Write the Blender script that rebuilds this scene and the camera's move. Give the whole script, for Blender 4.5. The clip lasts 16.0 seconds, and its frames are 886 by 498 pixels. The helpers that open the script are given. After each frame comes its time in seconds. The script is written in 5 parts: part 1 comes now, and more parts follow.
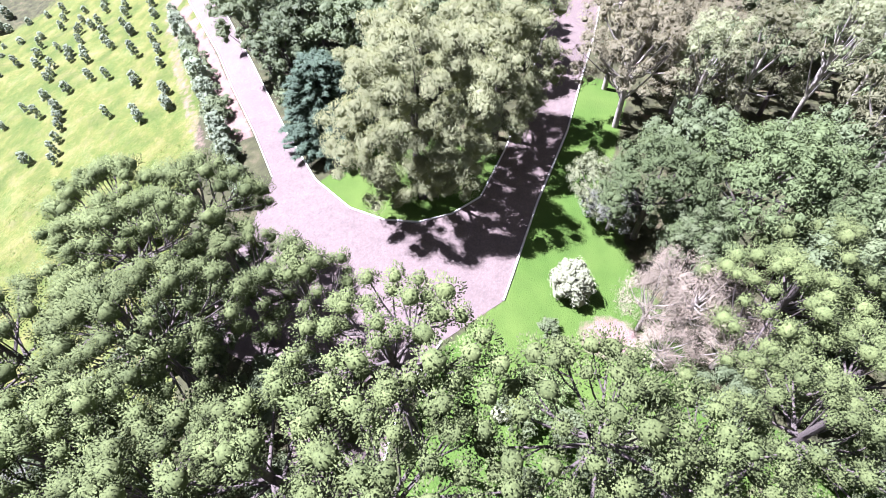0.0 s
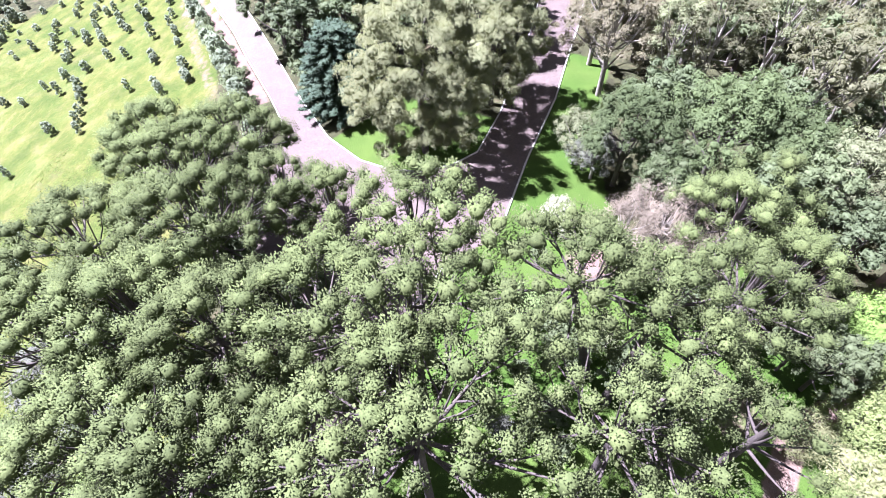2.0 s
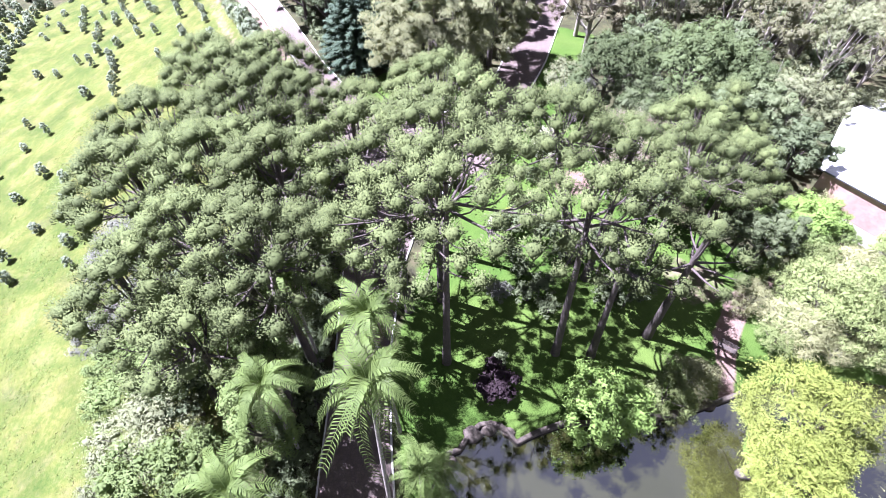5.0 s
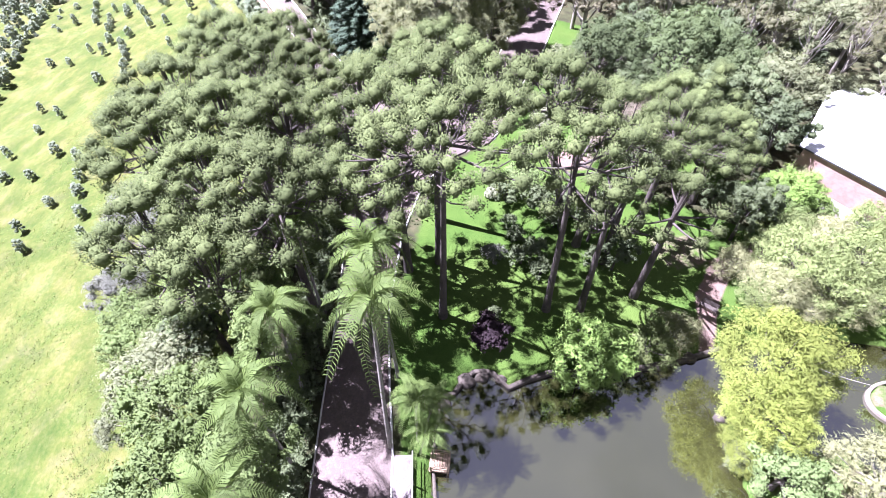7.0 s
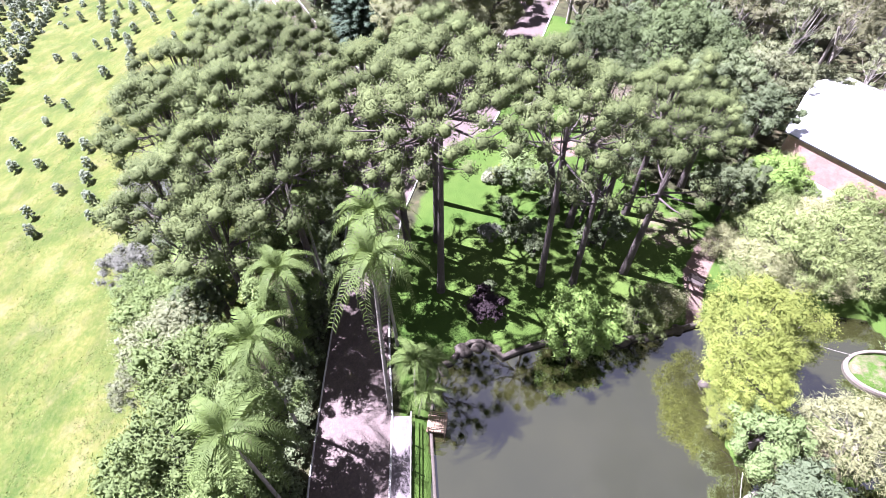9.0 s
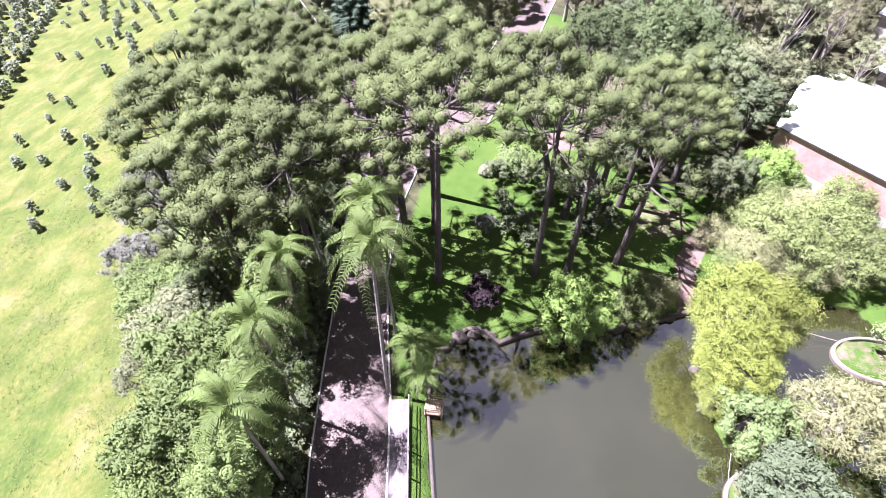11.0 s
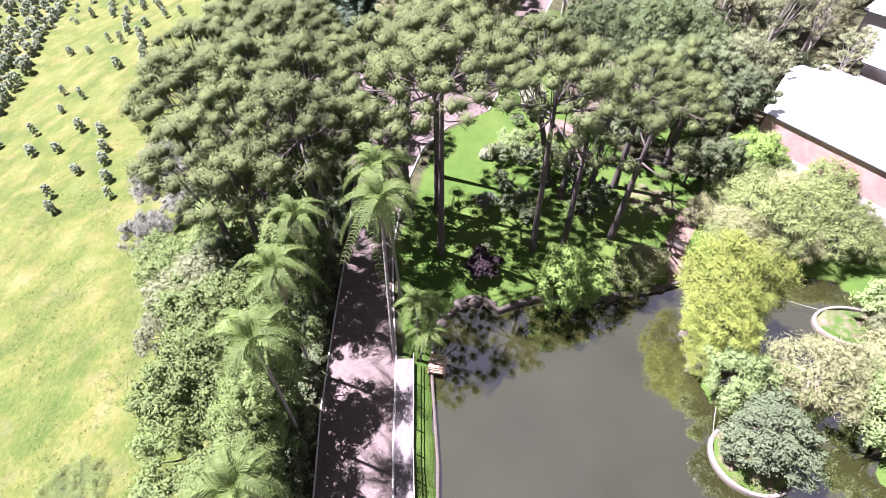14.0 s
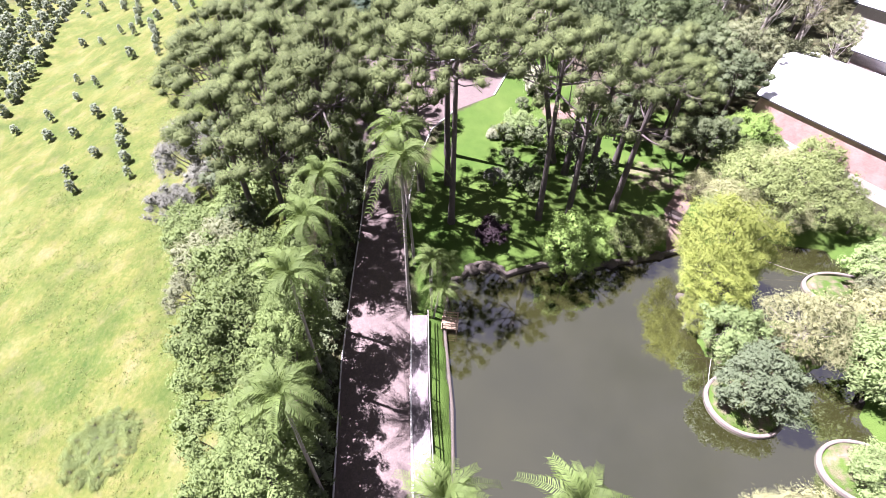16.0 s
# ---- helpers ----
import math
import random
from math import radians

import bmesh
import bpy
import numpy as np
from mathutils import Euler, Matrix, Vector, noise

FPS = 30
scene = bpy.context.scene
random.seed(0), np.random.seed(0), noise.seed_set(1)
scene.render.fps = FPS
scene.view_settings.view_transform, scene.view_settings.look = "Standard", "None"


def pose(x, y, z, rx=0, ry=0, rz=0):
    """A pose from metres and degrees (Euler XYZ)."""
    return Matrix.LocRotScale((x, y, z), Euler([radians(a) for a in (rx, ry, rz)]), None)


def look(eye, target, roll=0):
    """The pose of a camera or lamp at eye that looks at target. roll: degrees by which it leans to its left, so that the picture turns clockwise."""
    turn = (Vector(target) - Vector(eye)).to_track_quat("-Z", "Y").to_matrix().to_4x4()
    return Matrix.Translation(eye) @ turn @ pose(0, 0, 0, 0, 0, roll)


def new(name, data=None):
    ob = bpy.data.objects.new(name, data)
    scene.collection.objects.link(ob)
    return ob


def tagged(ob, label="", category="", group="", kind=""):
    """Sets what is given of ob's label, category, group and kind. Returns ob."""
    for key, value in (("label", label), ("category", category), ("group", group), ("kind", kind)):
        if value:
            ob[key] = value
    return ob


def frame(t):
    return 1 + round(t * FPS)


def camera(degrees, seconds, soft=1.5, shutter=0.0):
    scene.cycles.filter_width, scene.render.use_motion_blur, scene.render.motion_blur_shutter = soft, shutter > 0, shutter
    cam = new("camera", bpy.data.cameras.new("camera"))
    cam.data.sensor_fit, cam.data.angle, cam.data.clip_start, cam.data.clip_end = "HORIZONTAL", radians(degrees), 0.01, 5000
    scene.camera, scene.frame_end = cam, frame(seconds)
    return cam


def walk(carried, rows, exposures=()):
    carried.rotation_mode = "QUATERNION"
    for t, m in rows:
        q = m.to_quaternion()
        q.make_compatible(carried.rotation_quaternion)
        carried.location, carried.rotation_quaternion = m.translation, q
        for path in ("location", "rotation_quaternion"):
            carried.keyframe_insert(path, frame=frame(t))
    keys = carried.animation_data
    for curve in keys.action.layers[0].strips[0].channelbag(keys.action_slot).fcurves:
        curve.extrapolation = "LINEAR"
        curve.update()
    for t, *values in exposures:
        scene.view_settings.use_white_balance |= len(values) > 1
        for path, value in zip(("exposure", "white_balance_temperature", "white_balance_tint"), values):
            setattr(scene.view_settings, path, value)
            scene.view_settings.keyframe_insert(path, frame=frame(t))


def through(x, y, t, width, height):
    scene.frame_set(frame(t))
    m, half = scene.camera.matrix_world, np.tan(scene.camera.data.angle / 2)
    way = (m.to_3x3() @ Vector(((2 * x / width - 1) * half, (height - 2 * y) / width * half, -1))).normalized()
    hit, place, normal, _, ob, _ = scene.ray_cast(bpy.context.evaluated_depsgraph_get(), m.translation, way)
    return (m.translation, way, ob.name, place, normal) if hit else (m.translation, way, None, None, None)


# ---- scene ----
cam = camera(84.5, 16.0, soft=0.85)
PATH = [
    (0, (0.084, -6.768, 39.699), (-0.124, -5.541, 38.133), -4.3),
    (0.5, (0.001, -8.895, 39.663), (-0.199, -7.659, 38.103), -3.8),
    (1, (-0.016, -11.136, 39.632), (-0.208, -9.89, 38.079), -3.4),
    (1.5, (-0.013, -13.538, 39.597), (-0.197, -12.282, 38.051), -3.0),
    (2, (-0.037, -16.223, 39.582), (-0.21, -14.956, 38.045), -2.5),
    (2.5, (-0.3, -19.055, 39.547), (-0.459, -17.775, 38.019), -2.1),
    (3, (-0.682, -21.769, 39.428), (-0.829, -20.477, 37.908), -1.7),
    (3.5, (-0.619, -24.142, 39.23), (-0.764, -22.842, 37.717), -1.5),
    (4, (-0.476, -26.286, 38.953), (-0.622, -24.977, 37.447), -1.3),
    (4.5, (-0.358, -28.251, 38.692), (-0.504, -26.933, 37.194), -1.1),
    (7, (0.433, -34.776, 37.326), (0.286, -33.424, 35.859), -0.0),
    (7.5, (0.587, -35.606, 37.217), (0.44, -34.25, 35.754), -0.0),
    (8, (0.686, -36.481, 37.166), (0.539, -35.124, 35.704), 0.0),
    (8.5, (0.813, -37.287, 37.106), (0.667, -35.93, 35.644), 0.1),
    (9, (0.946, -37.808, 37.114), (0.799, -36.448, 35.655), 0.1),
    (11.5, (1.391, -39.651, 37.107), (1.246, -38.286, 35.653), 0.2),
    (12, (1.47, -40.11, 37.084), (1.326, -38.743, 35.632), 0.3),
    (12.5, (1.595, -40.695, 37.043), (1.451, -39.325, 35.592), 0.2),
    (13, (1.639, -41.421, 37.002), (1.495, -40.049, 35.554), 0.3),
    (13.5, (1.552, -42.236, 36.922), (1.407, -40.861, 35.477), 0.3),
    (14, (1.39, -43.137, 36.816), (1.247, -41.759, 35.373), 0.5),
    (14.5, (1.213, -44.057, 36.709), (1.071, -42.677, 35.268), 0.6),
    (15, (1.049, -45.101, 36.59), (0.909, -43.718, 35.152), 0.7),
    (15.5, (0.831, -46.297, 36.424), (0.694, -44.91, 34.989), 0.9),
    (16, (0.611, -47.628, 36.283), (0.474, -46.24, 34.849), 0.9),
]
# the picture starts a little greener and ends a little warmer
EXPOSURES = [(0.0, 2.71, 5450, 33.0), (4.5, 2.84, 5400, 35.5), (9.0, 2.78, 5550, 38.0), (16.0, 2.65, 5850, 37.5)]
walk(cam, [(t, look(eye, target, roll)) for t, eye, target, roll in PATH], EXPOSURES)

import itertools

# ---- world and light ----
SUN_EL, SUN_AZ = 60.5, (-0.968, 0.25)          # elevation, compass vector towards the sun
world = bpy.data.worlds.new("sky")
scene.world = world
world.use_nodes = True
wn = world.node_tree
sky = wn.nodes.new("ShaderNodeTexSky")
sky.sky_type = 'NISHITA'
sky.sun_disc = False
sky.sun_elevation = radians(SUN_EL)
sky.sun_rotation = math.atan2(SUN_AZ[0], SUN_AZ[1])
sky.air_density, sky.dust_density = 1.0, 1.5
wn.nodes["Background"].inputs["Strength"].default_value = 0.0082
# broken white cloud over the whole sky
cl_in = wn.nodes.new("ShaderNodeTexCoord")
cl = wn.nodes.new("ShaderNodeTexNoise")
cl.inputs["Scale"].default_value, cl.inputs["Detail"].default_value, cl.inputs["Roughness"].default_value = 2.2, 6.0, 0.55
cl_map = wn.nodes.new("ShaderNodeMapping")
cl_map.inputs["Location"].default_value = (0.35, 0.1, 0.6)
wn.links.new(cl_in.outputs["Generated"], cl_map.inputs["Vector"])
wn.links.new(cl_map.outputs["Vector"], cl.inputs["Vector"])
cl_r = wn.nodes.new("ShaderNodeValToRGB")
cl_r.color_ramp.elements[0].position, cl_r.color_ramp.elements[1].position = 0.1, 0.44
wn.links.new(cl.outputs["Fac"], cl_r.inputs["Fac"])
cl_m = wn.nodes.new("ShaderNodeMix")
cl_m.data_type = 'RGBA'
cl_m.inputs[7].default_value = (7.7, 8.0, 8.6, 1)
wn.links.new(cl_r.outputs["Color"], cl_m.inputs[0])
wn.links.new(sky.outputs["Color"], cl_m.inputs[6])
wn.links.new(cl_m.outputs[2], wn.nodes["Background"].inputs["Color"])
sun = new("sun", bpy.data.lights.new("sun", 'SUN'))
sun.data.energy, sun.data.angle, sun.data.color = 5.0, radians(0.6), (1.0, 0.97, 0.92)
ce = math.cos(radians(SUN_EL))
sun.matrix_world = look((SUN_AZ[0] * ce * 100, SUN_AZ[1] * ce * 100, math.sin(radians(SUN_EL)) * 100), (0, 0, 0))

# ---- materials ----
def nodes_of(name):
    m = bpy.data.materials.new(name)
    m.use_nodes = True
    t = m.node_tree
    return m, t, t.nodes["Principled BSDF"], t.nodes["Material Output"]


def add(t, kind, **inputs):
    n = t.nodes.new(kind)
    for key, value in inputs.items():
        n.inputs[key.replace("_", " ")].default_value = value
    return n


def ramp(t, source, stops):
    r = t.nodes.new("ShaderNodeValToRGB")
    while len(r.color_ramp.elements) < len(stops):
        r.color_ramp.elements.new(0.5)
    for e, (p, c) in zip(r.color_ramp.elements, stops):
        e.position, e.color = p, (*c, 1)
    t.links.new(source, r.inputs["Fac"])
    return r.outputs["Color"]


def mixed(t, fac, a, b, mode='MIX'):
    n = t.nodes.new("ShaderNodeMix")
    n.data_type, n.blend_type = 'RGBA', mode
    for sock, v in ((n.inputs[0], fac), (n.inputs[6], a), (n.inputs[7], b)):
        if isinstance(v, (int, float)):
            sock.default_value = v
        elif isinstance(v, tuple):
            sock.default_value = (*v, 1)
        else:
            t.links.new(v, sock)
    return n.outputs[2]


def noise_at(t, scale, detail=4.0, rough=0.55, coord=None):
    n = add(t, "ShaderNodeTexNoise", Scale=scale, Detail=detail, Roughness=rough)
    if coord is None:
        coord = t.nodes.new("ShaderNodeNewGeometry").outputs["Position"]
    t.links.new(coord, n.inputs["Vector"])
    return n.outputs["Fac"]


def bumped(t, bsdf, height, strength=0.4, distance=0.05):
    b = add(t, "ShaderNodeBump", Strength=strength, Distance=distance)
    t.links.new(height, b.inputs["Height"])
    t.links.new(b.outputs["Normal"], bsdf.inputs["Normal"])


def leaf_material(name, dark, mid, light, shine=0.5, through=0.3, calm=0.55):
    """Foliage: colour drifts over the crown and from leaf to leaf; some light passes through."""
    m, t, b, out = nodes_of(name)
    dark, light = (tuple(e + (m_ - e) * calm for e, m_ in zip(end, mid)) for end in (dark, light))
    g = t.nodes.new("ShaderNodeNewGeometry")
    drift = noise_at(t, 0.35, 3.0)
    c = ramp(t, g.outputs["Random Per Island"], [(0.0, dark), (0.5, mid), (1.0, light)])
    c2 = ramp(t, drift, [(0.3, tuple(v * 0.78 for v in mid)), (0.7, tuple(min(1, v * 1.2) for v in light))])
    col = mixed(t, 0.5, c, c2)
    grain = noise_at(t, 11.0, 3.0)
    col = mixed(t, 0.38, col, ramp(t, grain, [(0.35, dark), (0.7, light)]))
    info = t.nodes.new("ShaderNodeObjectInfo")
    hsv = t.nodes.new("ShaderNodeHueSaturation")
    mr = add(t, "ShaderNodeMapRange")
    mr.inputs["To Min"].default_value, mr.inputs["To Max"].default_value = 0.78, 1.1
    t.links.new(info.outputs["Random"], mr.inputs["Value"])
    t.links.new(mr.outputs["Result"], hsv.inputs["Value"])
    t.links.new(col, hsv.inputs["Color"])
    col = hsv.outputs["Color"]
    t.links.new(col, b.inputs["Base Color"])
    b.inputs["Roughness"].default_value = shine + 0.2
    b.inputs["Specular IOR Level"].default_value = 0.22
    tr = t.nodes.new("ShaderNodeBsdfTranslucent")
    t.links.new(mixed(t, 0.5, col, (1.0, 0.98, 0.45), 'MULTIPLY'), tr.inputs["Color"])
    mx = add(t, "ShaderNodeMixShader", Fac=through)
    t.links.new(b.outputs[0], mx.inputs[1])
    t.links.new(tr.outputs[0], mx.inputs[2])
    t.links.new(mx.outputs[0], out.inputs["Surface"])
    return m


def plain(name, a, b_, scale=3.0, rough=0.8, fine=30.0, bump=0.3, dist=0.03, metal=0.0):
    m, t, b, out = nodes_of(name)
    n1, n2 = noise_at(t, scale), noise_at(t, fine, 3.0)
    col = ramp(t, n1, [(0.3, a), (0.7, b_)])
    col = mixed(t, 0.5, col, ramp(t, n2, [(0.3, tuple(v * 0.6 for v in a)), (0.7, tuple(min(1, v * 1.25) for v in b_))]))
    t.links.new(col, b.inputs["Base Color"])
    b.inputs["Roughness"].default_value = rough
    b.inputs["Metallic"].default_value = metal
    bumped(t, b, n2, bump, dist)
    return m


ARAUCARIA = leaf_material("araucaria_needles", (0.031, 0.045, 0.014), (0.075, 0.101, 0.034), (0.136, 0.167, 0.059), 0.65, 0.15, 0.0)
BROAD = leaf_material("broad_leaves", (0.074, 0.112, 0.036), (0.132, 0.186, 0.058), (0.200, 0.256, 0.088), 0.55, 0.33)
PALE = leaf_material("pale_leaves", (0.112, 0.132, 0.066), (0.186, 0.210, 0.110), (0.272, 0.294, 0.168), 0.55, 0.35)
EUCALYPT = leaf_material("eucalypt_leaves", (0.078, 0.084, 0.044), (0.142, 0.147, 0.080), (0.218, 0.218, 0.126), 0.5, 0.41)
WOODLEAF = leaf_material("woodland_leaves", (0.062, 0.083, 0.042), (0.113, 0.145, 0.068), (0.185, 0.217, 0.109), 0.5, 0.35)
WEEPING = leaf_material("weeping_leaves", (0.112, 0.128, 0.058), (0.184, 0.200, 0.100), (0.256, 0.270, 0.150), 0.55, 0.4)
TAN = leaf_material("tan_gum_leaves", (0.096, 0.090, 0.052), (0.156, 0.146, 0.088), (0.226, 0.212, 0.138), 0.5, 0.36)
LIME = leaf_material("yellowish_leaves", (0.110, 0.146, 0.046), (0.184, 0.232, 0.080), (0.270, 0.320, 0.128), 0.55, 0.36)
OAKLEAF = leaf_material("oak_leaves", (0.046, 0.068, 0.028), (0.082, 0.113, 0.045), (0.130, 0.166, 0.068), 0.55, 0.3)
BUSHLEAF = leaf_material("bush_leaves", (0.050, 0.070, 0.036), (0.086, 0.114, 0.060), (0.136, 0.168, 0.090), 0.5, 0.3)
DARKLEAF = leaf_material("dark_leaves", (0.051, 0.072, 0.036), (0.097, 0.128, 0.062), (0.164, 0.198, 0.095), 0.45, 0.33)
BLUELEAF = leaf_material("blue_green_needles", (0.036, 0.064, 0.040), (0.068, 0.108, 0.066), (0.115, 0.164, 0.100), 0.55, 0.2)
YELLOW = leaf_material("yellow_green_leaves", (0.150, 0.194, 0.036), (0.240, 0.292, 0.062), (0.340, 0.390, 0.105), 0.6, 0.42)
ACID = leaf_material("fresh_green_leaves", (0.108, 0.182, 0.038), (0.184, 0.288, 0.066), (0.275, 0.390, 0.108), 0.55, 0.38)
DRYLEAF = leaf_material("dry_twigs", (0.165, 0.178, 0.080), (0.262, 0.276, 0.130), (0.365, 0.376, 0.196), 0.7, 0.33)
DEADLEAF = leaf_material("withered_foliage", (0.120, 0.100, 0.072), (0.190, 0.162, 0.120), (0.270, 0.232, 0.178), 0.8, 0.15)
GREYLEAF = leaf_material("grey_foliage", (0.092, 0.098, 0.074), (0.150, 0.158, 0.122), (0.222, 0.230, 0.184), 0.6, 0.2)
WHITELEAF = leaf_material("white_blossom", (0.130, 0.170, 0.080), (0.250, 0.270, 0.165), (0.380, 0.380, 0.270), 0.6, 0.2)
ORCHARD = leaf_material("orchard_leaves", (0.118, 0.156, 0.098), (0.176, 0.215, 0.136), (0.240, 0.282, 0.182), 0.5, 0.33)
PALM = leaf_material("palm_leaflets", (0.056, 0.096, 0.024), (0.106, 0.158, 0.040), (0.172, 0.228, 0.066), 0.5, 0.35)
PALMDEAD = leaf_material("dry_palm_leaflets", (0.200, 0.154, 0.124), (0.340, 0.269, 0.237), (0.500, 0.413, 0.390), 0.7, 0.33)
REDLEAF = leaf_material("purple_foliage", (0.020, 0.012, 0.016), (0.034, 0.021, 0.026), (0.055, 0.036, 0.038), 0.5, 0.33)
LIGHTLEAF = leaf_material("light_green_leaves", (0.110, 0.162, 0.058), (0.190, 0.262, 0.098), (0.284, 0.366, 0.152), 0.55, 0.43)
THICKET = leaf_material("thicket_leaves", (0.100, 0.146, 0.046), (0.160, 0.212, 0.070), (0.225, 0.285, 0.100), 0.6, 0.38)
WEED = leaf_material("meadow_weeds", (0.105, 0.150, 0.034), (0.140, 0.186, 0.046), (0.180, 0.222, 0.066), 0.6, 0.43)
BARK = plain("dark_bark", (0.04, 0.033, 0.03), (0.095, 0.078, 0.068), 2.0, 0.9, 14.0, 0.8, 0.05)
PALEBARK = plain("pale_bark", (0.19, 0.17, 0.14), (0.34, 0.315, 0.27), 1.5, 0.85, 10.0, 0.5, 0.03)
PALMBARK = plain("palm_bark", (0.15, 0.135, 0.115), (0.30, 0.28, 0.245), 2.5, 0.85, 12.0, 0.6, 0.03)
KERB = plain("whitewashed_kerb", (0.34, 0.32, 0.29), (0.56, 0.54, 0.5), 2.0, 0.75, 20.0, 0.3, 0.02)
CONCRETE = plain("weathered_concrete", (0.098, 0.082, 0.068), (0.18, 0.153, 0.13), 1.2, 0.85, 18.0, 0.4, 0.02)
DARKSTONE = plain("dark_mossy_stone", (0.03, 0.027, 0.021), (0.085, 0.068, 0.052), 1.5, 0.85, 9.0, 0.7, 0.05)
WOOD = plain("weathered_wood", (0.2, 0.14, 0.09), (0.38, 0.28, 0.19), 2.0, 0.8, 25.0, 0.5, 0.02)
DARKWOOD = plain("dark_stained_wood", (0.03, 0.024, 0.02), (0.075, 0.06, 0.05), 2.0, 0.7, 25.0, 0.4, 0.01)
GREYWOOD = plain("grey_wood", (0.2, 0.185, 0.165), (0.36, 0.34, 0.3), 2.0, 0.8, 25.0, 0.5, 0.02)
ROOFMETAL = plain("white_painted_sheet", (0.7, 0.7, 0.7), (0.84, 0.84, 0.83), 0.4, 0.5, 6.0, 0.1, 0.01)
ROOFBLUE = plain("blue_grey_sheet", (0.3, 0.33, 0.42), (0.48, 0.5, 0.58), 0.6, 0.5, 8.0, 0.2, 0.01)
PLASTER = plain("pale_plaster", (0.34, 0.31, 0.28), (0.46, 0.43, 0.39), 0.8, 0.85, 20.0, 0.2, 0.01)
GUTTER = plain("dark_gutter", (0.05, 0.05, 0.055), (0.1, 0.1, 0.1), 1.0, 0.5, 20.0, 0.1, 0.01)
REDPAINT = plain("red_brown_paint", (0.22, 0.06, 0.045), (0.32, 0.1, 0.07), 1.0, 0.7, 20.0, 0.2, 0.01)


def cobble_material(name, a, b_, joint):
    """Setts: small stones, worn and stained in large patches."""
    m, t, b, out = nodes_of(name)
    pos = t.nodes.new("ShaderNodeNewGeometry").outputs["Position"]
    v = add(t, "ShaderNodeTexVoronoi", Scale=5.5)
    v.feature = 'DISTANCE_TO_EDGE'
    t.links.new(pos, v.inputs["Vector"])
    vc = add(t, "ShaderNodeTexVoronoi", Scale=5.5)
    t.links.new(pos, vc.inputs["Vector"])
    stone = mixed(t, 0.35, ramp(t, noise_at(t, 0.5), [(0.3, a), (0.7, b_)]), ramp(t, vc.outputs["Color"], [(0.2, (0.25, 0.25, 0.25)), (0.8, (0.75, 0.75, 0.75))]), 'SOFT_LIGHT')
    stone = mixed(t, 0.35, stone, ramp(t, noise_at(t, 3.0, 6.0), [(0.35, tuple(x * 0.6 for x in a)), (0.7, b_)]))
    edge = ramp(t, v.outputs["Distance"], [(0.0, (0, 0, 0)), (0.07, (1, 1, 1))])
    t.links.new(mixed(t, edge, joint, stone), b.inputs["Base Color"])
    b.inputs["Roughness"].default_value = 0.8
    bumped(t, b, edge, 0.5, 0.02)
    return m


ROAD = cobble_material("rosy_setts", (0.086, 0.064, 0.054), (0.122, 0.091, 0.077), (0.062, 0.047, 0.046))
PAVING = cobble_material("pale_paving", (0.116, 0.098, 0.097), (0.168, 0.144, 0.141), (0.078, 0.064, 0.063))


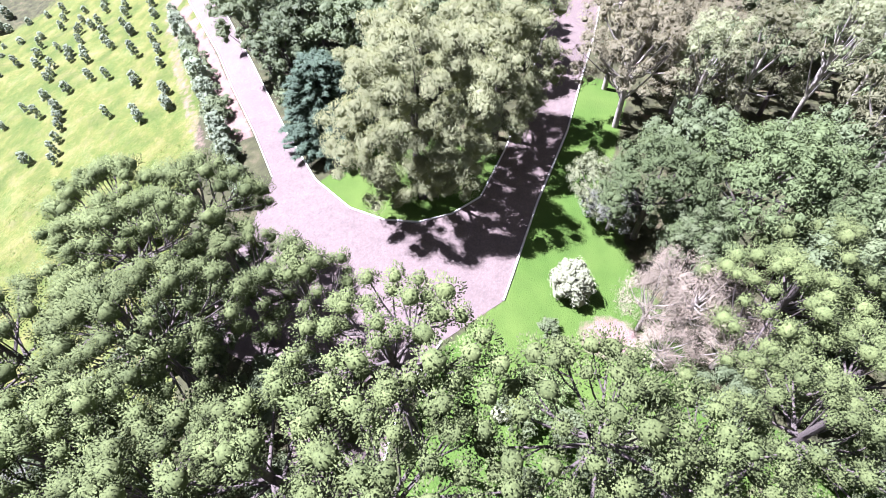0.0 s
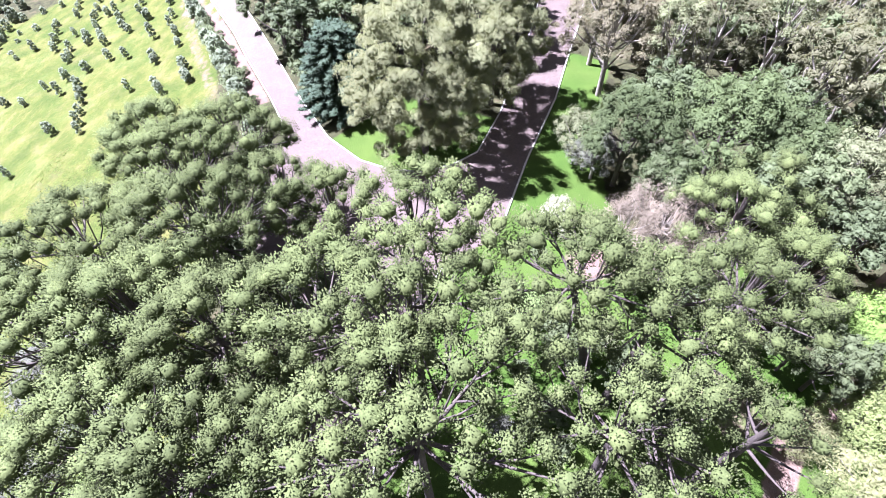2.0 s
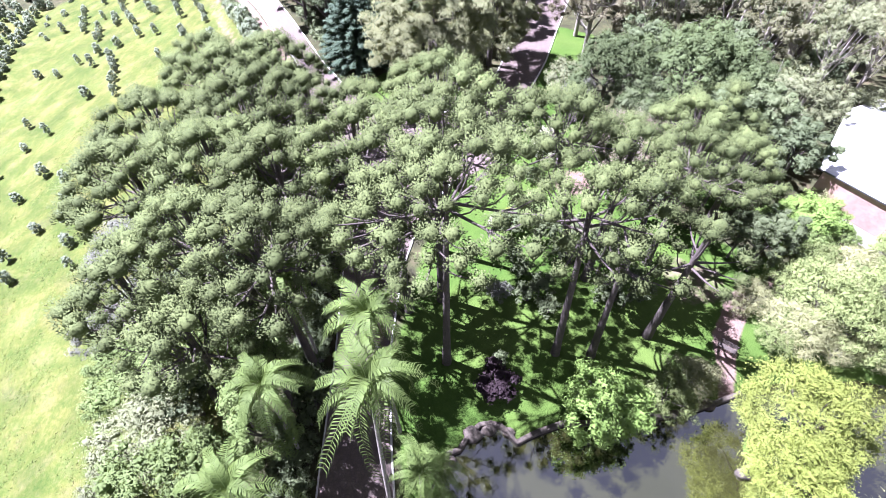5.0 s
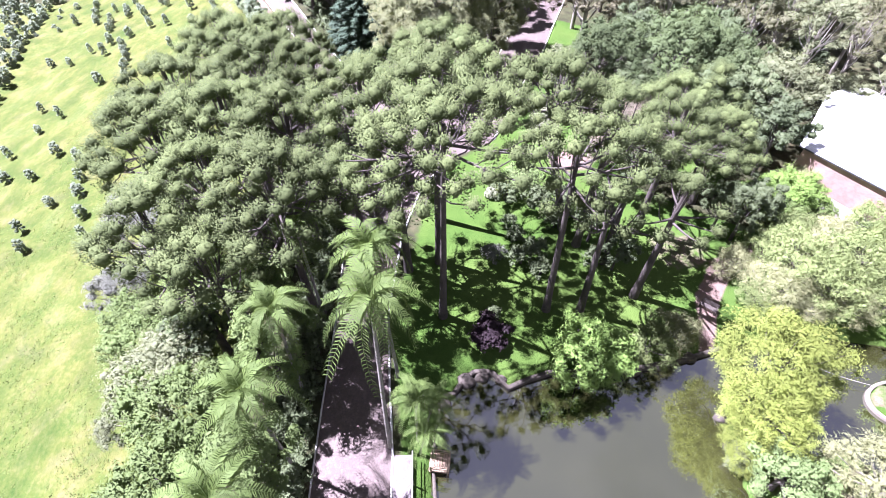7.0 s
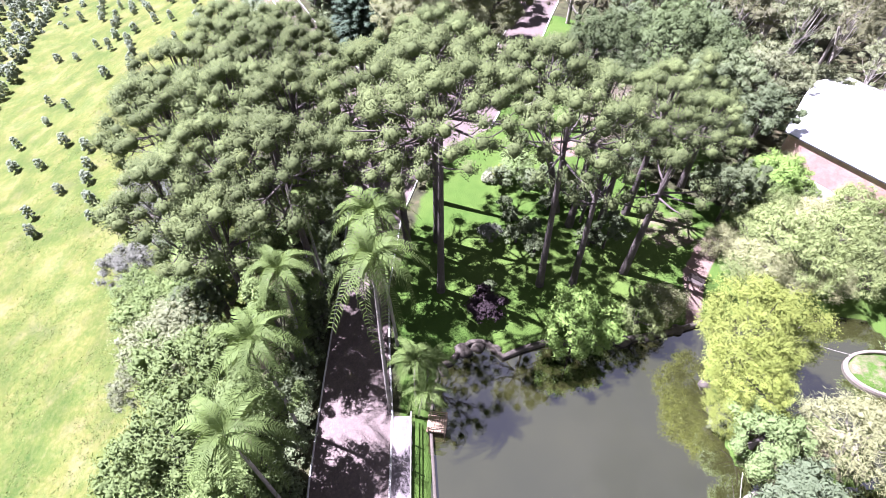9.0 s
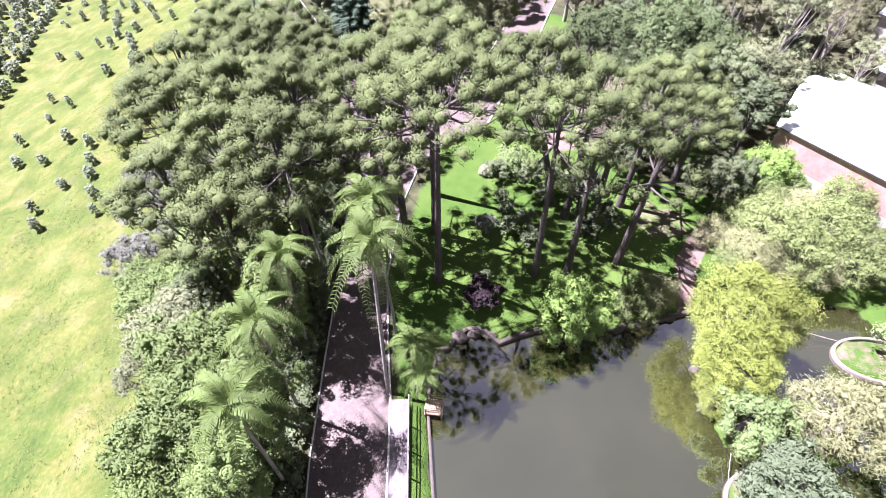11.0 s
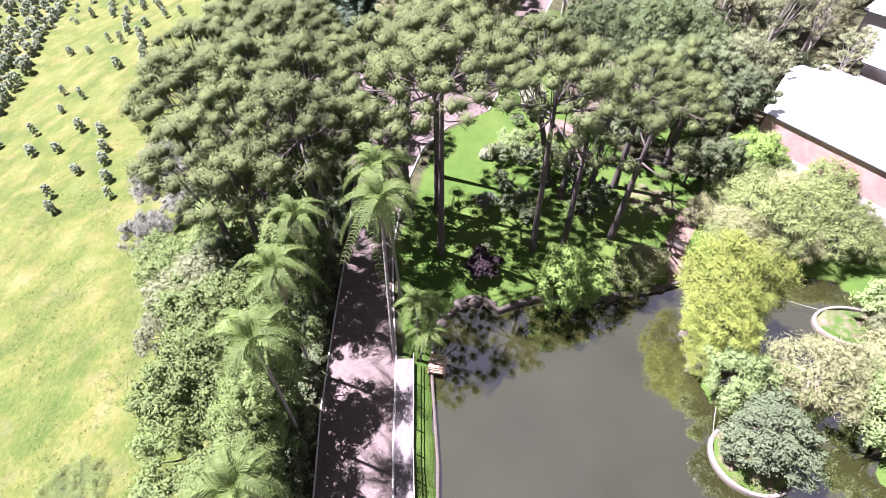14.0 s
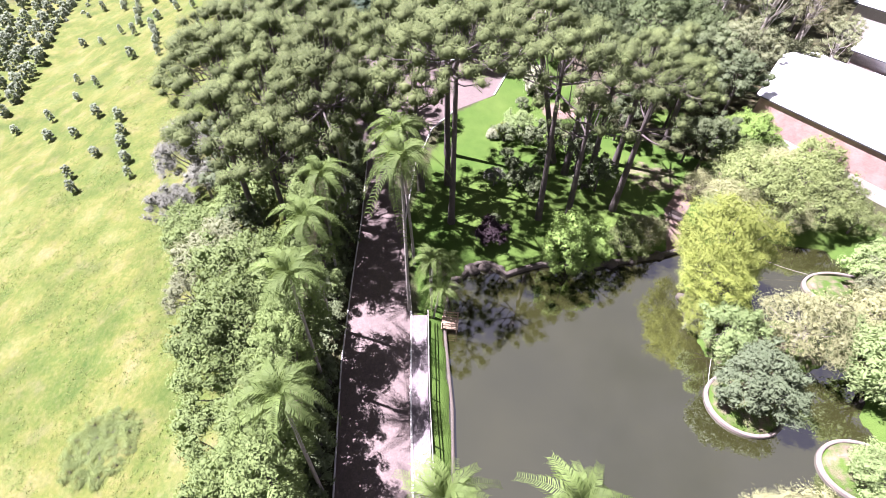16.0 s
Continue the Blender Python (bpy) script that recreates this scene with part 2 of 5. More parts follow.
def ground_material():
    """Lawn, meadow, bare soil and litter, told apart by the ground's own cover weights."""
    m, t, b, out = nodes_of("ground_cover")
    at = t.nodes.new("ShaderNodeAttribute")
    at.attribute_name = "cover"
    sep = t.nodes.new("ShaderNodeSeparateColor")
    t.links.new(at.outputs["Color"], sep.inputs["Color"])
    n_big, n_mid, n_fine = noise_at(t, 0.09, 4.0), noise_at(t, 0.7, 5.0), noise_at(t, 9.0, 3.0)
    litter = ramp(t, n_mid, [(0.3, (0.029, 0.029, 0.017)), (0.55, (0.050, 0.053, 0.025)), (0.75, (0.092, 0.074, 0.046))])
    lawn = ramp(t, n_mid, [(0.3, (0.034, 0.068, 0.011)), (0.7, (0.060, 0.104, 0.018))])
    lawn = mixed(t, 0.35, lawn, ramp(t, n_fine, [(0.3, (0.025, 0.052, 0.009)), (0.7, (0.078, 0.125, 0.029))]))
    lawn = mixed(t, 0.4, lawn, ramp(t, n_big, [(0.4, (0.036, 0.078, 0.012)), (0.65, (0.084, 0.120, 0.028))]))
    n_drift = noise_at(t, 0.28, 5.0, 0.6)
    field = ramp(t, n_big, [(0.34, (0.040, 0.073, 0.012)), (0.46, (0.067, 0.087, 0.015)), (0.58, (0.110, 0.101, 0.026)), (0.72, (0.052, 0.080, 0.013))])
    field = mixed(t, 0.6, field, ramp(t, n_drift, [(0.40, (0.032, 0.065, 0.010)), (0.48, (0.060, 0.087, 0.014)), (0.56, (0.107, 0.105, 0.026)), (0.68, (0.160, 0.124, 0.070))]))
    field = mixed(t, 0.25, field, ramp(t, n_mid, [(0.34, (0.026, 0.063, 0.012)), (0.52, (0.080, 0.097, 0.019)), (0.72, (0.150, 0.120, 0.058))]))
    field = mixed(t, 0.3, field, ramp(t, n_fine, [(0.3, (0.027, 0.051, 0.010)), (0.7, (0.120, 0.120, 0.045))]))
    field = mixed(t, 0.25, field, ramp(t, noise_at(t, 2.4, 6.0, 0.65), [(0.36, (0.026, 0.063, 0.012)), (0.5, (0.085, 0.105, 0.021)), (0.66, (0.175, 0.153, 0.065))]))
    field = mixed(t, 0.8, field, ramp(t, noise_at(t, 0.17, 4.0, 0.6), [(0.36, (0.62, 0.74, 0.7)), (0.52, (1.0, 1.0, 1.0)), (0.66, (1.25, 1.16, 1.5))]), 'MULTIPLY')
    dirt = ramp(t, n_mid, [(0.3, (0.110, 0.068, 0.056)), (0.7, (0.180, 0.130, 0.108))])
    dirt = mixed(t, 0.3, dirt, ramp(t, n_fine, [(0.3, (0.098, 0.072, 0.054)), (0.7, (0.240, 0.196, 0.164))]))
    wob = noise_at(t, 1.3, 5.0)
    def edge(weight):
        s = t.nodes.new("ShaderNodeMath")
        s.operation = 'ADD'
        t.links.new(weight, s.inputs[0])
        w2 = t.nodes.new("ShaderNodeMath")
        w2.operation = 'MULTIPLY_ADD'
        w2.inputs[1].default_value, w2.inputs[2].default_value = 0.7, -0.35
        t.links.new(wob, w2.inputs[0])
        t.links.new(w2.outputs[0], s.inputs[1])
        return ramp(t, s.outputs[0], [(0.38, (0, 0, 0)), (0.62, (1, 1, 1))])
    col = mixed(t, edge(sep.outputs["Red"]), litter, lawn)
    col = mixed(t, edge(sep.outputs["Green"]), col, field)
    col = mixed(t, edge(sep.outputs["Blue"]), col, dirt)
    t.links.new(col, b.inputs["Base Color"])
    b.inputs["Roughness"].default_value = 0.9
    b.inputs["Specular IOR Level"].default_value = 0.08
    mix_h = t.nodes.new("ShaderNodeMath")
    mix_h.operation = 'ADD'
    t.links.new(n_fine, mix_h.inputs[0])
    t.links.new(n_mid, mix_h.inputs[1])
    bumped(t, b, mix_h.outputs[0], 0.8, 0.15)
    return m


def water_material():
    m, t, b, out = nodes_of("murky_pond_water")
    n = noise_at(t, 0.12, 3.0)
    t.links.new(ramp(t, n, [(0.3, (0.0165, 0.0178, 0.0054)), (0.7, (0.0215, 0.0225, 0.0074))]), b.inputs["Base Color"])
    b.inputs["Roughness"].default_value = 0.03
    b.inputs["IOR"].default_value = 2.2
    b.inputs["Specular IOR Level"].default_value = 1.0
    bumped(t, b, noise_at(t, 1.6, 3.0), 0.05, 0.05)
    return m


def brick_material():
    m, t, b, out = nodes_of("weathered_brick")
    uv = t.nodes.new("ShaderNodeTexCoord").outputs["UV"]
    br = add(t, "ShaderNodeTexBrick", Scale=1.0)
    br.inputs["Brick Width"].default_value, br.inputs["Row Height"].default_value = 0.24, 0.075
    br.inputs["Mortar Size"].default_value = 0.008
    br.inputs["Color1"].default_value, br.inputs["Color2"].default_value = (0.31, 0.17, 0.14, 1), (0.40, 0.245, 0.205, 1)
    br.inputs["Mortar"].default_value = (0.3, 0.25, 0.22, 1)
    t.links.new(uv, br.inputs["Vector"])
    wear = ramp(t, noise_at(t, 0.8, 5.0), [(0.35, (0.25, 0.155, 0.13)), (0.65, (0.46, 0.34, 0.30))])
    t.links.new(mixed(t, 0.4, br.outputs["Color"], wear), b.inputs["Base Color"])
    b.inputs["Roughness"].default_value = 0.9
    bumped(t, b, br.outputs["Fac"], -0.4, 0.02)
    return m


GROUND, WATER, BRICK = ground_material(), water_material(), brick_material()


# ---- mesh helpers ----
def mesh_of(name, verts, faces, mats, smooth=False, normals=None):
    """A mesh from an (n, 3) array and either an (m, k) array of polygons or a list of them."""
    me = bpy.data.meshes.new(name)
    if isinstance(faces, np.ndarray):
        n, m, k = len(verts), len(faces), faces.shape[1]
        me.vertices.add(n)
        me.vertices.foreach_set("co", np.asarray(verts, np.float32).ravel())
        me.loops.add(m * k)
        me.loops.foreach_set("vertex_index", faces.astype(np.int32).ravel())
        me.polygons.add(m)
        me.polygons.foreach_set("loop_start", np.arange(0, m * k, k, dtype=np.int32))
        me.update(calc_edges=True)
    else:
        me.from_pydata([tuple(v) for v in verts], [], faces)
        me.update()
    for mat in (mats if isinstance(mats, (list, tuple)) else [mats]):
        me.materials.append(mat)
    if smooth:
        me.polygons.foreach_set("use_smooth", np.ones(len(me.polygons), dtype=bool))
    if normals is not None:
        me.normals_split_custom_set_from_vertices(normals.tolist())
    return me


def put(name, me, parent=None, label="", m=None):
    ob = new(name, me)
    if parent is not None:
        ob.parent = parent
    if m is not None:
        ob.matrix_basis = m
    if label:
        ob["label"] = label
    return ob


def part(name, bm, material, parent, label=""):
    me = bpy.data.meshes.new(name)
    bm.normal_update()
    bm.to_mesh(me)
    bm.free()
    me.materials.append(material)
    return put(name, me, parent, label)


def thing(name, x, y, z, label, category, group="", turn=0, size=1.0):
    e = new(name)
    e.matrix_basis = pose(x, y, z, 0, 0, turn) @ Matrix.Scale(size, 4)
    e.empty_display_size = 0.3
    return tagged(e, label, category, group)


def box(bm, size, at=(0, 0, 0), turn=0.0, bevel=0.0):
    r = bmesh.ops.create_cube(bm, size=1.0)
    bmesh.ops.scale(bm, vec=size, verts=r["verts"])
    if bevel:
        es = list({e for v in r["verts"] for e in v.link_edges})
        r2 = bmesh.ops.bevel(bm, geom=es, offset=bevel, segments=1, affect='EDGES')
        vs = list({v for f in r2["faces"] for v in f.verts})
    else:
        vs = r["verts"]
    bmesh.ops.transform(bm, matrix=pose(*at, 0, 0, turn), verts=vs)


def tubes(paths, sides=6):
    """Tapered tubes: each path is a list of (x, y, z, radius). Returns vertices and quads."""
    vs, fs = [], []
    ang = np.arange(sides) * 2 * np.pi / sides
    for p in paths:
        p = np.asarray(p, float)
        c, r = p[:, :3], p[:, 3]
        d = np.gradient(c, axis=0)
        d /= np.linalg.norm(d, axis=1)[:, None] + 1e-9
        ref = np.where(np.abs(d[:, 2:3]) < 0.9, [[0, 0, 1.0]], [[1.0, 0, 0]])
        u = np.cross(d, ref)
        u /= np.linalg.norm(u, axis=1)[:, None] + 1e-9
        w = np.cross(d, u)
        ring = c[:, None] + r[:, None, None] * (np.cos(ang)[None, :, None] * u[:, None] + np.sin(ang)[None, :, None] * w[:, None])
        base = sum(len(v) for v in vs)
        vs.append(ring.reshape(-1, 3))
        k = np.arange(len(p) - 1)[:, None] * sides
        j, j2 = np.arange(sides)[None], (np.arange(sides)[None] + 1) % sides
        fs.append(np.stack([k + j, k + j2, k + sides + j2, k + sides + j], -1).reshape(-1, 4) + base)
    return np.concatenate(vs), np.concatenate(fs)


def unit(a):
    return a / (np.linalg.norm(a, axis=-1, keepdims=True) + 1e-9)


def blades(pos, along, face, length, width, rng):
    """Leaf blades: slim triangles at pos, running along one way and facing another."""
    n = len(pos)
    along = unit(along)
    side = unit(np.cross(along, face))
    l = (length * rng.uniform(0.7, 1.3, n))[:, None]
    w = (width * rng.uniform(0.7, 1.3, n))[:, None]
    v = np.stack([pos - along * l * 0.4 + side * w * 0.5, pos + along * l * 0.6, pos - along * l * 0.4 - side * w * 0.5], 1).reshape(-1, 3)
    return v, np.arange(3 * n).reshape(n, 3)


GOLD = (1 + 5 ** 0.5) / 2
ICO_V = unit(np.array([(-1, GOLD, 0), (1, GOLD, 0), (-1, -GOLD, 0), (1, -GOLD, 0), (0, -1, GOLD), (0, 1, GOLD), (0, -1, -GOLD), (0, 1, -GOLD), (GOLD, 0, -1), (GOLD, 0, 1), (-GOLD, 0, -1), (-GOLD, 0, 1)]))
ICO_F = np.array([f for f in itertools.combinations(range(12), 3) if all(np.linalg.norm(ICO_V[a] - ICO_V[b_]) < 1.2 for a, b_ in itertools.combinations(f, 2))])
ICO_F = np.array([(a, b_, c) if np.dot(np.cross(ICO_V[b_] - ICO_V[a], ICO_V[c] - ICO_V[a]), ICO_V[a]) > 0 else (a, c, b_) for a, b_, c in ICO_F])


def cores(rng, centres, radii, flat):
    """The dense twiggy inside of each clump: an uneven lump."""
    n = len(centres)
    v = centres[:, None] + ICO_V[None] * radii[:, None, None] * rng.uniform(0.65, 1.0, (n, 12, 1)) * np.array([1, 1, flat])
    return v.reshape(-1, 3), (ICO_F[None] + 12 * np.arange(n)[:, None, None]).reshape(-1, 3)


def puffs(rng, centres, radii, count, length, width, droop=0.0, spiky=0.16, flat=0.8, low=-0.35, jitter=0.18, core=0.0, loose=0.0):
    """Leaves on the outside of many round clumps, and their normals. droop hangs them down; spiky turns them outwards; loose scatters them through the clump."""
    n = len(centres) * count
    k = np.repeat(np.arange(len(centres)), count)
    u = unit(rng.normal(size=(n, 3)))
    u[:, 2] = np.where(u[:, 2] < low, -u[:, 2], u[:, 2])
    rad = radii[k][:, None] * rng.uniform(0.7 - 0.5 * loose, 1.08 + 0.5 * loose, (n, 1))
    pos = centres[k] + u * rad * np.array([1, 1, flat])
    tang = unit(np.cross(u, rng.normal(size=(n, 3))))
    along = tang * (1 - spiky) + u * spiky + np.array([0, 0, -droop])
    face = u + np.array([0, 0, 0.35]) + jitter * rng.normal(size=(n, 3))
    v, f = blades(pos, along, face, length, width, rng)
    swell = unit(pos - centres.mean(0)) * loose + u * (1 - loose)
    nrm = np.repeat(unit(0.6 * swell + np.array([0, 0, 0.9]) + 0.16 * rng.normal(size=(n, 3))), 3, 0)
    if core:
        cv, cf = cores(rng, centres, radii * core, flat)
        v, f = np.concatenate([v, cv]), np.concatenate([f, cf + len(v)])
        nrm = np.concatenate([nrm, np.tile(ICO_V, (len(centres), 1))])
    return v, f, nrm


# ---- ground shape ----
ROAD_EDGE = [(-3.0, -72), (-6.5, -46), (-7.7, -37.7), (-9.7, -27.4), (-10.8, -19), (-11.8, -10.4), (-13.5, 0), (-17, 8), (-24, 11), (-27, 16), (-25.5, 24),
             (-25.6, 31.8), (-30.6, 39.6), (-37.6, 49.6), (-43.6, 58.8), (-62, 84), (-56, 84), (-35.1, 53), (-26.2, 39.5), (-20.4, 31.7), (-15.5, 27.7),
             (-11.5, 26.3), (-7.9, 26.2), (-4.5, 27.6), (-1.7, 30.2), (0.8, 38.3), (2.5, 46), (5, 60), (8, 82), (16, 82), (12.5, 62), (10.3, 52.5),
             (8, 41.7), (4.4, 30), (1.9, 20.1), (1.2, 17.5), (-4, 13), (-6.6, 8), (-7.6, 0), (-7.2, -9.8), (-5.8, -16.9), (-4.6, -22.2), (-3.5, -29.7), (-2.2, -37), (-1, -46), (2.4, -72)]
POND_EDGE = [(0.8, -39), (-0.2, -30), (-1.8, -21.5), (-1.6, -16.9), (-0.7, -16.5), (0.1, -15.1), (0.8, -14.4), (1.6, -14.2), (2.4, -14.3), (3.0, -14.8), (3.7, -15.5), (5.4, -14.5), (7.2, -13.7), (13, -13), (18.5, -11.3), (22, -9.8), (27, -8), (32.2, -7.6),
             (36.5, -7.8), (38.5, -12), (37, -20), (33.5, -24), (31.5, -27), (33, -36), (28, -41), (14, -41)]
ISLANDS = [(23.8, -15.8, 3.0, 4.4), (23.0, -21.2, 2.5, 2.3), (28.4, -20.6, 3.2, 2.7), (22.8, -26.9, 2.85, 2.6), (36.2, -13.6, 3.6, 2.2), (29.8, -31.4, 3.0, 2.3), (23.0, -37.0, 4.0, 2.2)]


def inside_distance(px, py, poly):
    """Signed distance to a polygon's edge, positive inside."""
    p = np.array(poly, float)
    q = np.roll(p, -1, 0)
    best = np.full(px.shape, 1e9)
    inside = np.zeros(px.shape, bool)
    for (x1, y1), (x2, y2) in zip(p, q):
        dx, dy = x2 - x1, y2 - y1
        s = np.clip(((px - x1) * dx + (py - y1) * dy) / (dx * dx + dy * dy), 0, 1)
        best = np.minimum(best, np.hypot(px - x1 - s * dx, py - y1 - s * dy))
        hit = ((y1 > py) != (y2 > py)) & (px < (x2 - x1) * (py - y1) / (y2 - y1 + 1e-12) + x1)
        inside ^= hit
    return np.where(inside, best, -best)


def smoothstep(a, b, x):
    s = np.clip((x - a) / (b - a), 0, 1)
    return s * s * (3 - 2 * s)


def land(x, y):
    """Height of the dry land: nearly level by the road, falling away to the west."""
    x, y = np.asarray(x, float), np.asarray(y, float)
    level = 1.15 + 0.75 * smoothstep(5, 30, y) + 0.6 * smoothstep(30, 60, y)
    slope = np.maximum(-3.2 + 0.3 * (x + 58) + 0.127 * (np.clip(y, -60, 130) - 57), -17)
    k = 1.2
    h = np.clip(0.5 + 0.5 * (slope - level) / k, 0, 1)
    return slope + (level - slope) * h - k * h * (1 - h)


def water_depth(x, y):
    """Positive inside the pond, negative on its banks and islands."""
    d = inside_distance(x, y, POND_EDGE)
    for cx, cy, rx, ry in ISLANDS:
        d = np.minimum(d, (np.hypot((x - cx) / rx, (y - cy) / ry) - 1) * min(rx, ry))
    return d


def height(x, y):
    x, y = np.asarray(x, float), np.asarray(y, float)
    z = land(x, y)
    d = water_depth(x, y)
    bank = np.where(d > -6, np.minimum(z, 0.32 + np.maximum(-d - 0.3, 0) * 0.3), z)
    z = np.where((x > -3.2), bank, np.where(d > -1.2, np.minimum(z, 0.4 + np.maximum(-d, 0) * 0.7), z))
    return np.where(d > -0.15, z + (-1.2 - z) * smoothstep(-0.15, 0.35, d), z)


def gz(x, y):
    return float(height(np.array([x]), np.array([y]))[0])


fine_x, fine_y = np.arange(-62, 56, 0.62), np.arange(-56, 64, 0.62)
far = np.array([3, 7, 12, 19, 28, 40, 60, 100, 200, 500, 1200, 2500])
gx = np.concatenate([fine_x[0] - far[::-1], fine_x, fine_x[-1] + far])
gy = np.concatenate([fine_y[0] - far[::-1], fine_y, fine_y[-1] + far])
GX, GY = np.meshgrid(gx, gy)
road_in = inside_distance(GX, GY, ROAD_EDGE)
GZ = height(GX, GY) - 0.1 * smoothstep(0.0, 0.6, road_in)
ny, nx = GX.shape
idx = np.arange(nx * ny).reshape(ny, nx)
me = mesh_of("ground", np.stack([GX, GY, GZ], -1).reshape(-1, 3), np.stack([idx[:-1, :-1], idx[:-1, 1:], idx[1:, 1:], idx[1:, :-1]], -1).reshape(-1, 4), GROUND, True)
field_w = smoothstep(-0.5, 3.0, -(GX + 21 + np.where(GY > -5, 0.38 * (GY + 5), 0.3 * (GY + 5))))
# past the far north-west line the meadow drops to the darker base colour
field_w = field_w * (1 - smoothstep(0, 3, -0.806 * (GX + 124) + 0.59 * (GY - 97)))
lawn_w = smoothstep(0, 3, inside_distance(GX, GY, [(-7.5, -46), (2, -46), (4, -15), (26, -12), (30, 4), (18, 10), (13, 23), (4, 28), (1.5, 18), (-5, 11), (-7, -10), (-4, -22)]) + 1.5)
lawn_w = np.maximum(lawn_w, smoothstep(-1, 1, inside_distance(GX, GY, [(-19, 31), (-15, 28), (-8, 26.5), (-3, 29), (0, 36), (-12, 40)]) + 1))
lawn_w = np.maximum(lawn_w, smoothstep(-1, 1, inside_distance(GX, GY, [(3, 22), (8, 38), (11, 52), (15, 50), (11, 34), (12, 24)]) + 1))
lawn_w = np.maximum(lawn_w, smoothstep(-8, -5, water_depth(GX, GY)) * (GX > 14))
lawn_w = np.maximum(lawn_w, smoothstep(0, 1.5, 3.5 - np.hypot(GX - 25.5, GY - 14)))
dirt_w = np.maximum(smoothstep(0, 2, 3.2 - np.hypot((GX - 10.5) / 1.3, GY - 14.5)) * 0.75, smoothstep(-0.6, 0.6, inside_distance(GX, GY, [(20.0, -11), (21.5, -10), (22.4, -6), (25, -1.5), (32, 2), (31, 4.5), (23.5, 0), (20.6, -5)])))
dirt_w = np.maximum(dirt_w, 0.85 * smoothstep(-0.8, 0.6, inside_distance(GX, GY, [(-30.5, 39), (-37.8, 49.6), (-44, 58.8), (-62, 84), (-66, 84), (-47, 57.5), (-40, 47.5), (-33, 37.5)])))
dirt_w = np.maximum(dirt_w, 0.47 * smoothstep(-1.0, 1.0, inside_distance(GX, GY, [(-36, 37.5), (-42.5, 47.5), (-63, 80), (-67, 80), (-45.7, 47.5), (-39, 37.5)])))
dirt_w = np.maximum(dirt_w, 0.5 * smoothstep(0, 3, 5 - np.hypot(GX - 20.5, GY - 1.2)))
dirt_w = np.maximum(dirt_w, 0.45 * (water_depth(GX, GY) < 0) * (inside_distance(GX, GY, POND_EDGE) > 0))
cover = np.stack([lawn_w, field_w, dirt_w, np.ones_like(lawn_w)], -1).reshape(-1, 4).astype(np.float32)
att = me.attributes.new("cover", 'FLOAT_COLOR', 'POINT')
att.data.foreach_set("color", cover.ravel())
tagged(put("ground", me), "sloping meadow, lawn and shaded woodland floor", "ground", kind="structure")

bm = bmesh.new()
bmesh.ops.create_grid(bm, x_segments=1, y_segments=1, size=1)
for v in bm.verts:
    v.co = (18.5 + v.co.x * 22, -24.5 + v.co.y * 18.5, 0.0)
tagged(part("water", bm, WATER, None), "still murky olive-green pond water", "pond", kind="structure")


def sheet(name, poly, material, lift, step=2.0):
    """A paved sheet that follows the land."""
    b = bmesh.new()
    b.faces.new([b.verts.new((x, y, 0)) for x, y in poly])
    lo, hi = np.min(poly, 0), np.max(poly, 0)
    for axis in (0, 1):
        for c in np.arange(lo[axis] + step, hi[axis], step):
            no = [0, 0, 0]
            no[axis] = 1
            co = [0, 0, 0]
            co[axis] = c
            bmesh.ops.bisect_plane(b, geom=b.verts[:] + b.edges[:] + b.faces[:], plane_co=co, plane_no=no)
    for v in b.verts:
        v.co.z = float(land(v.co.x, v.co.y)) + lift
    for f in b.faces:
        if f.normal.z < 0:
            f.normal_flip()
    return part(name, b, material, None)


tagged(sheet("road", ROAD_EDGE, ROAD, 0.02), "road paved with worn rosy-grey stone setts", "road", kind="structure")
WALK_IN = [(2.4, -72), (-1.0, -46), (-2.2, -37), (-3.5, -29.7), (-4.6, -22.2)]
tagged(sheet("pavement", WALK_IN + [(x + 1.35, y + 0.2) for x, y in WALK_IN[::-1]], PAVING, 0.1), "pale worn pavement beside the road", "pavement", kind="structure")


def swept(points, width, tall, lift, closed=False):
    """A squared strip along points on the land, with chamfered top edges."""
    p = np.array(points, float)
    out = []
    n = len(p)
    for i in range(n if closed else n - 1):
        a, b_ = p[i], p[(i + 1) % n]
        k = max(1, int(np.hypot(*(b_ - a)) / 1.0))
        out += [a + (b_ - a) * j / k for j in range(k)]
    if not closed:
        out.append(p[-1])
    c = np.array(out)
    d = np.roll(c, -1, 0) - np.roll(c, 1, 0) if closed else np.gradient(c, axis=0)
    d /= np.hypot(d[:, 0], d[:, 1])[:, None]
    s = np.stack([d[:, 1], -d[:, 0]], 1)
    z = np.array([lift] * len(c)) if tall < 0 else land(c[:, 0], c[:, 1]) + lift
    tall = abs(tall)
    prof = [(-0.5, -0.25), (-0.5, tall * 0.75), (-0.38, tall), (0.38, tall), (0.5, tall * 0.75), (0.5, -0.25)]
    vs = np.stack([np.concatenate([c + s * width * o, (z + h)[:, None]], 1) for o, h in prof], 1)
    m, k = len(c), len(prof)
    ids = np.arange(m * k).reshape(m, k)
    nxt = np.roll(ids, -1, 0)
    rows = slice(0, m if closed else m - 1)
    q = np.stack([ids[rows, :-1], ids[rows, 1:], nxt[rows, 1:], nxt[rows, :-1]], -1).reshape(-1, 4)
    return vs.reshape(-1, 3), q


def kerb(name, points, material, label, width=0.16, tall=0.14, lift=0.02, closed=False):
    v, q = swept(points, width, tall, lift, closed)
    return tagged(put(name, mesh_of(name, v, q, material)), label, "kerb", kind="structure")


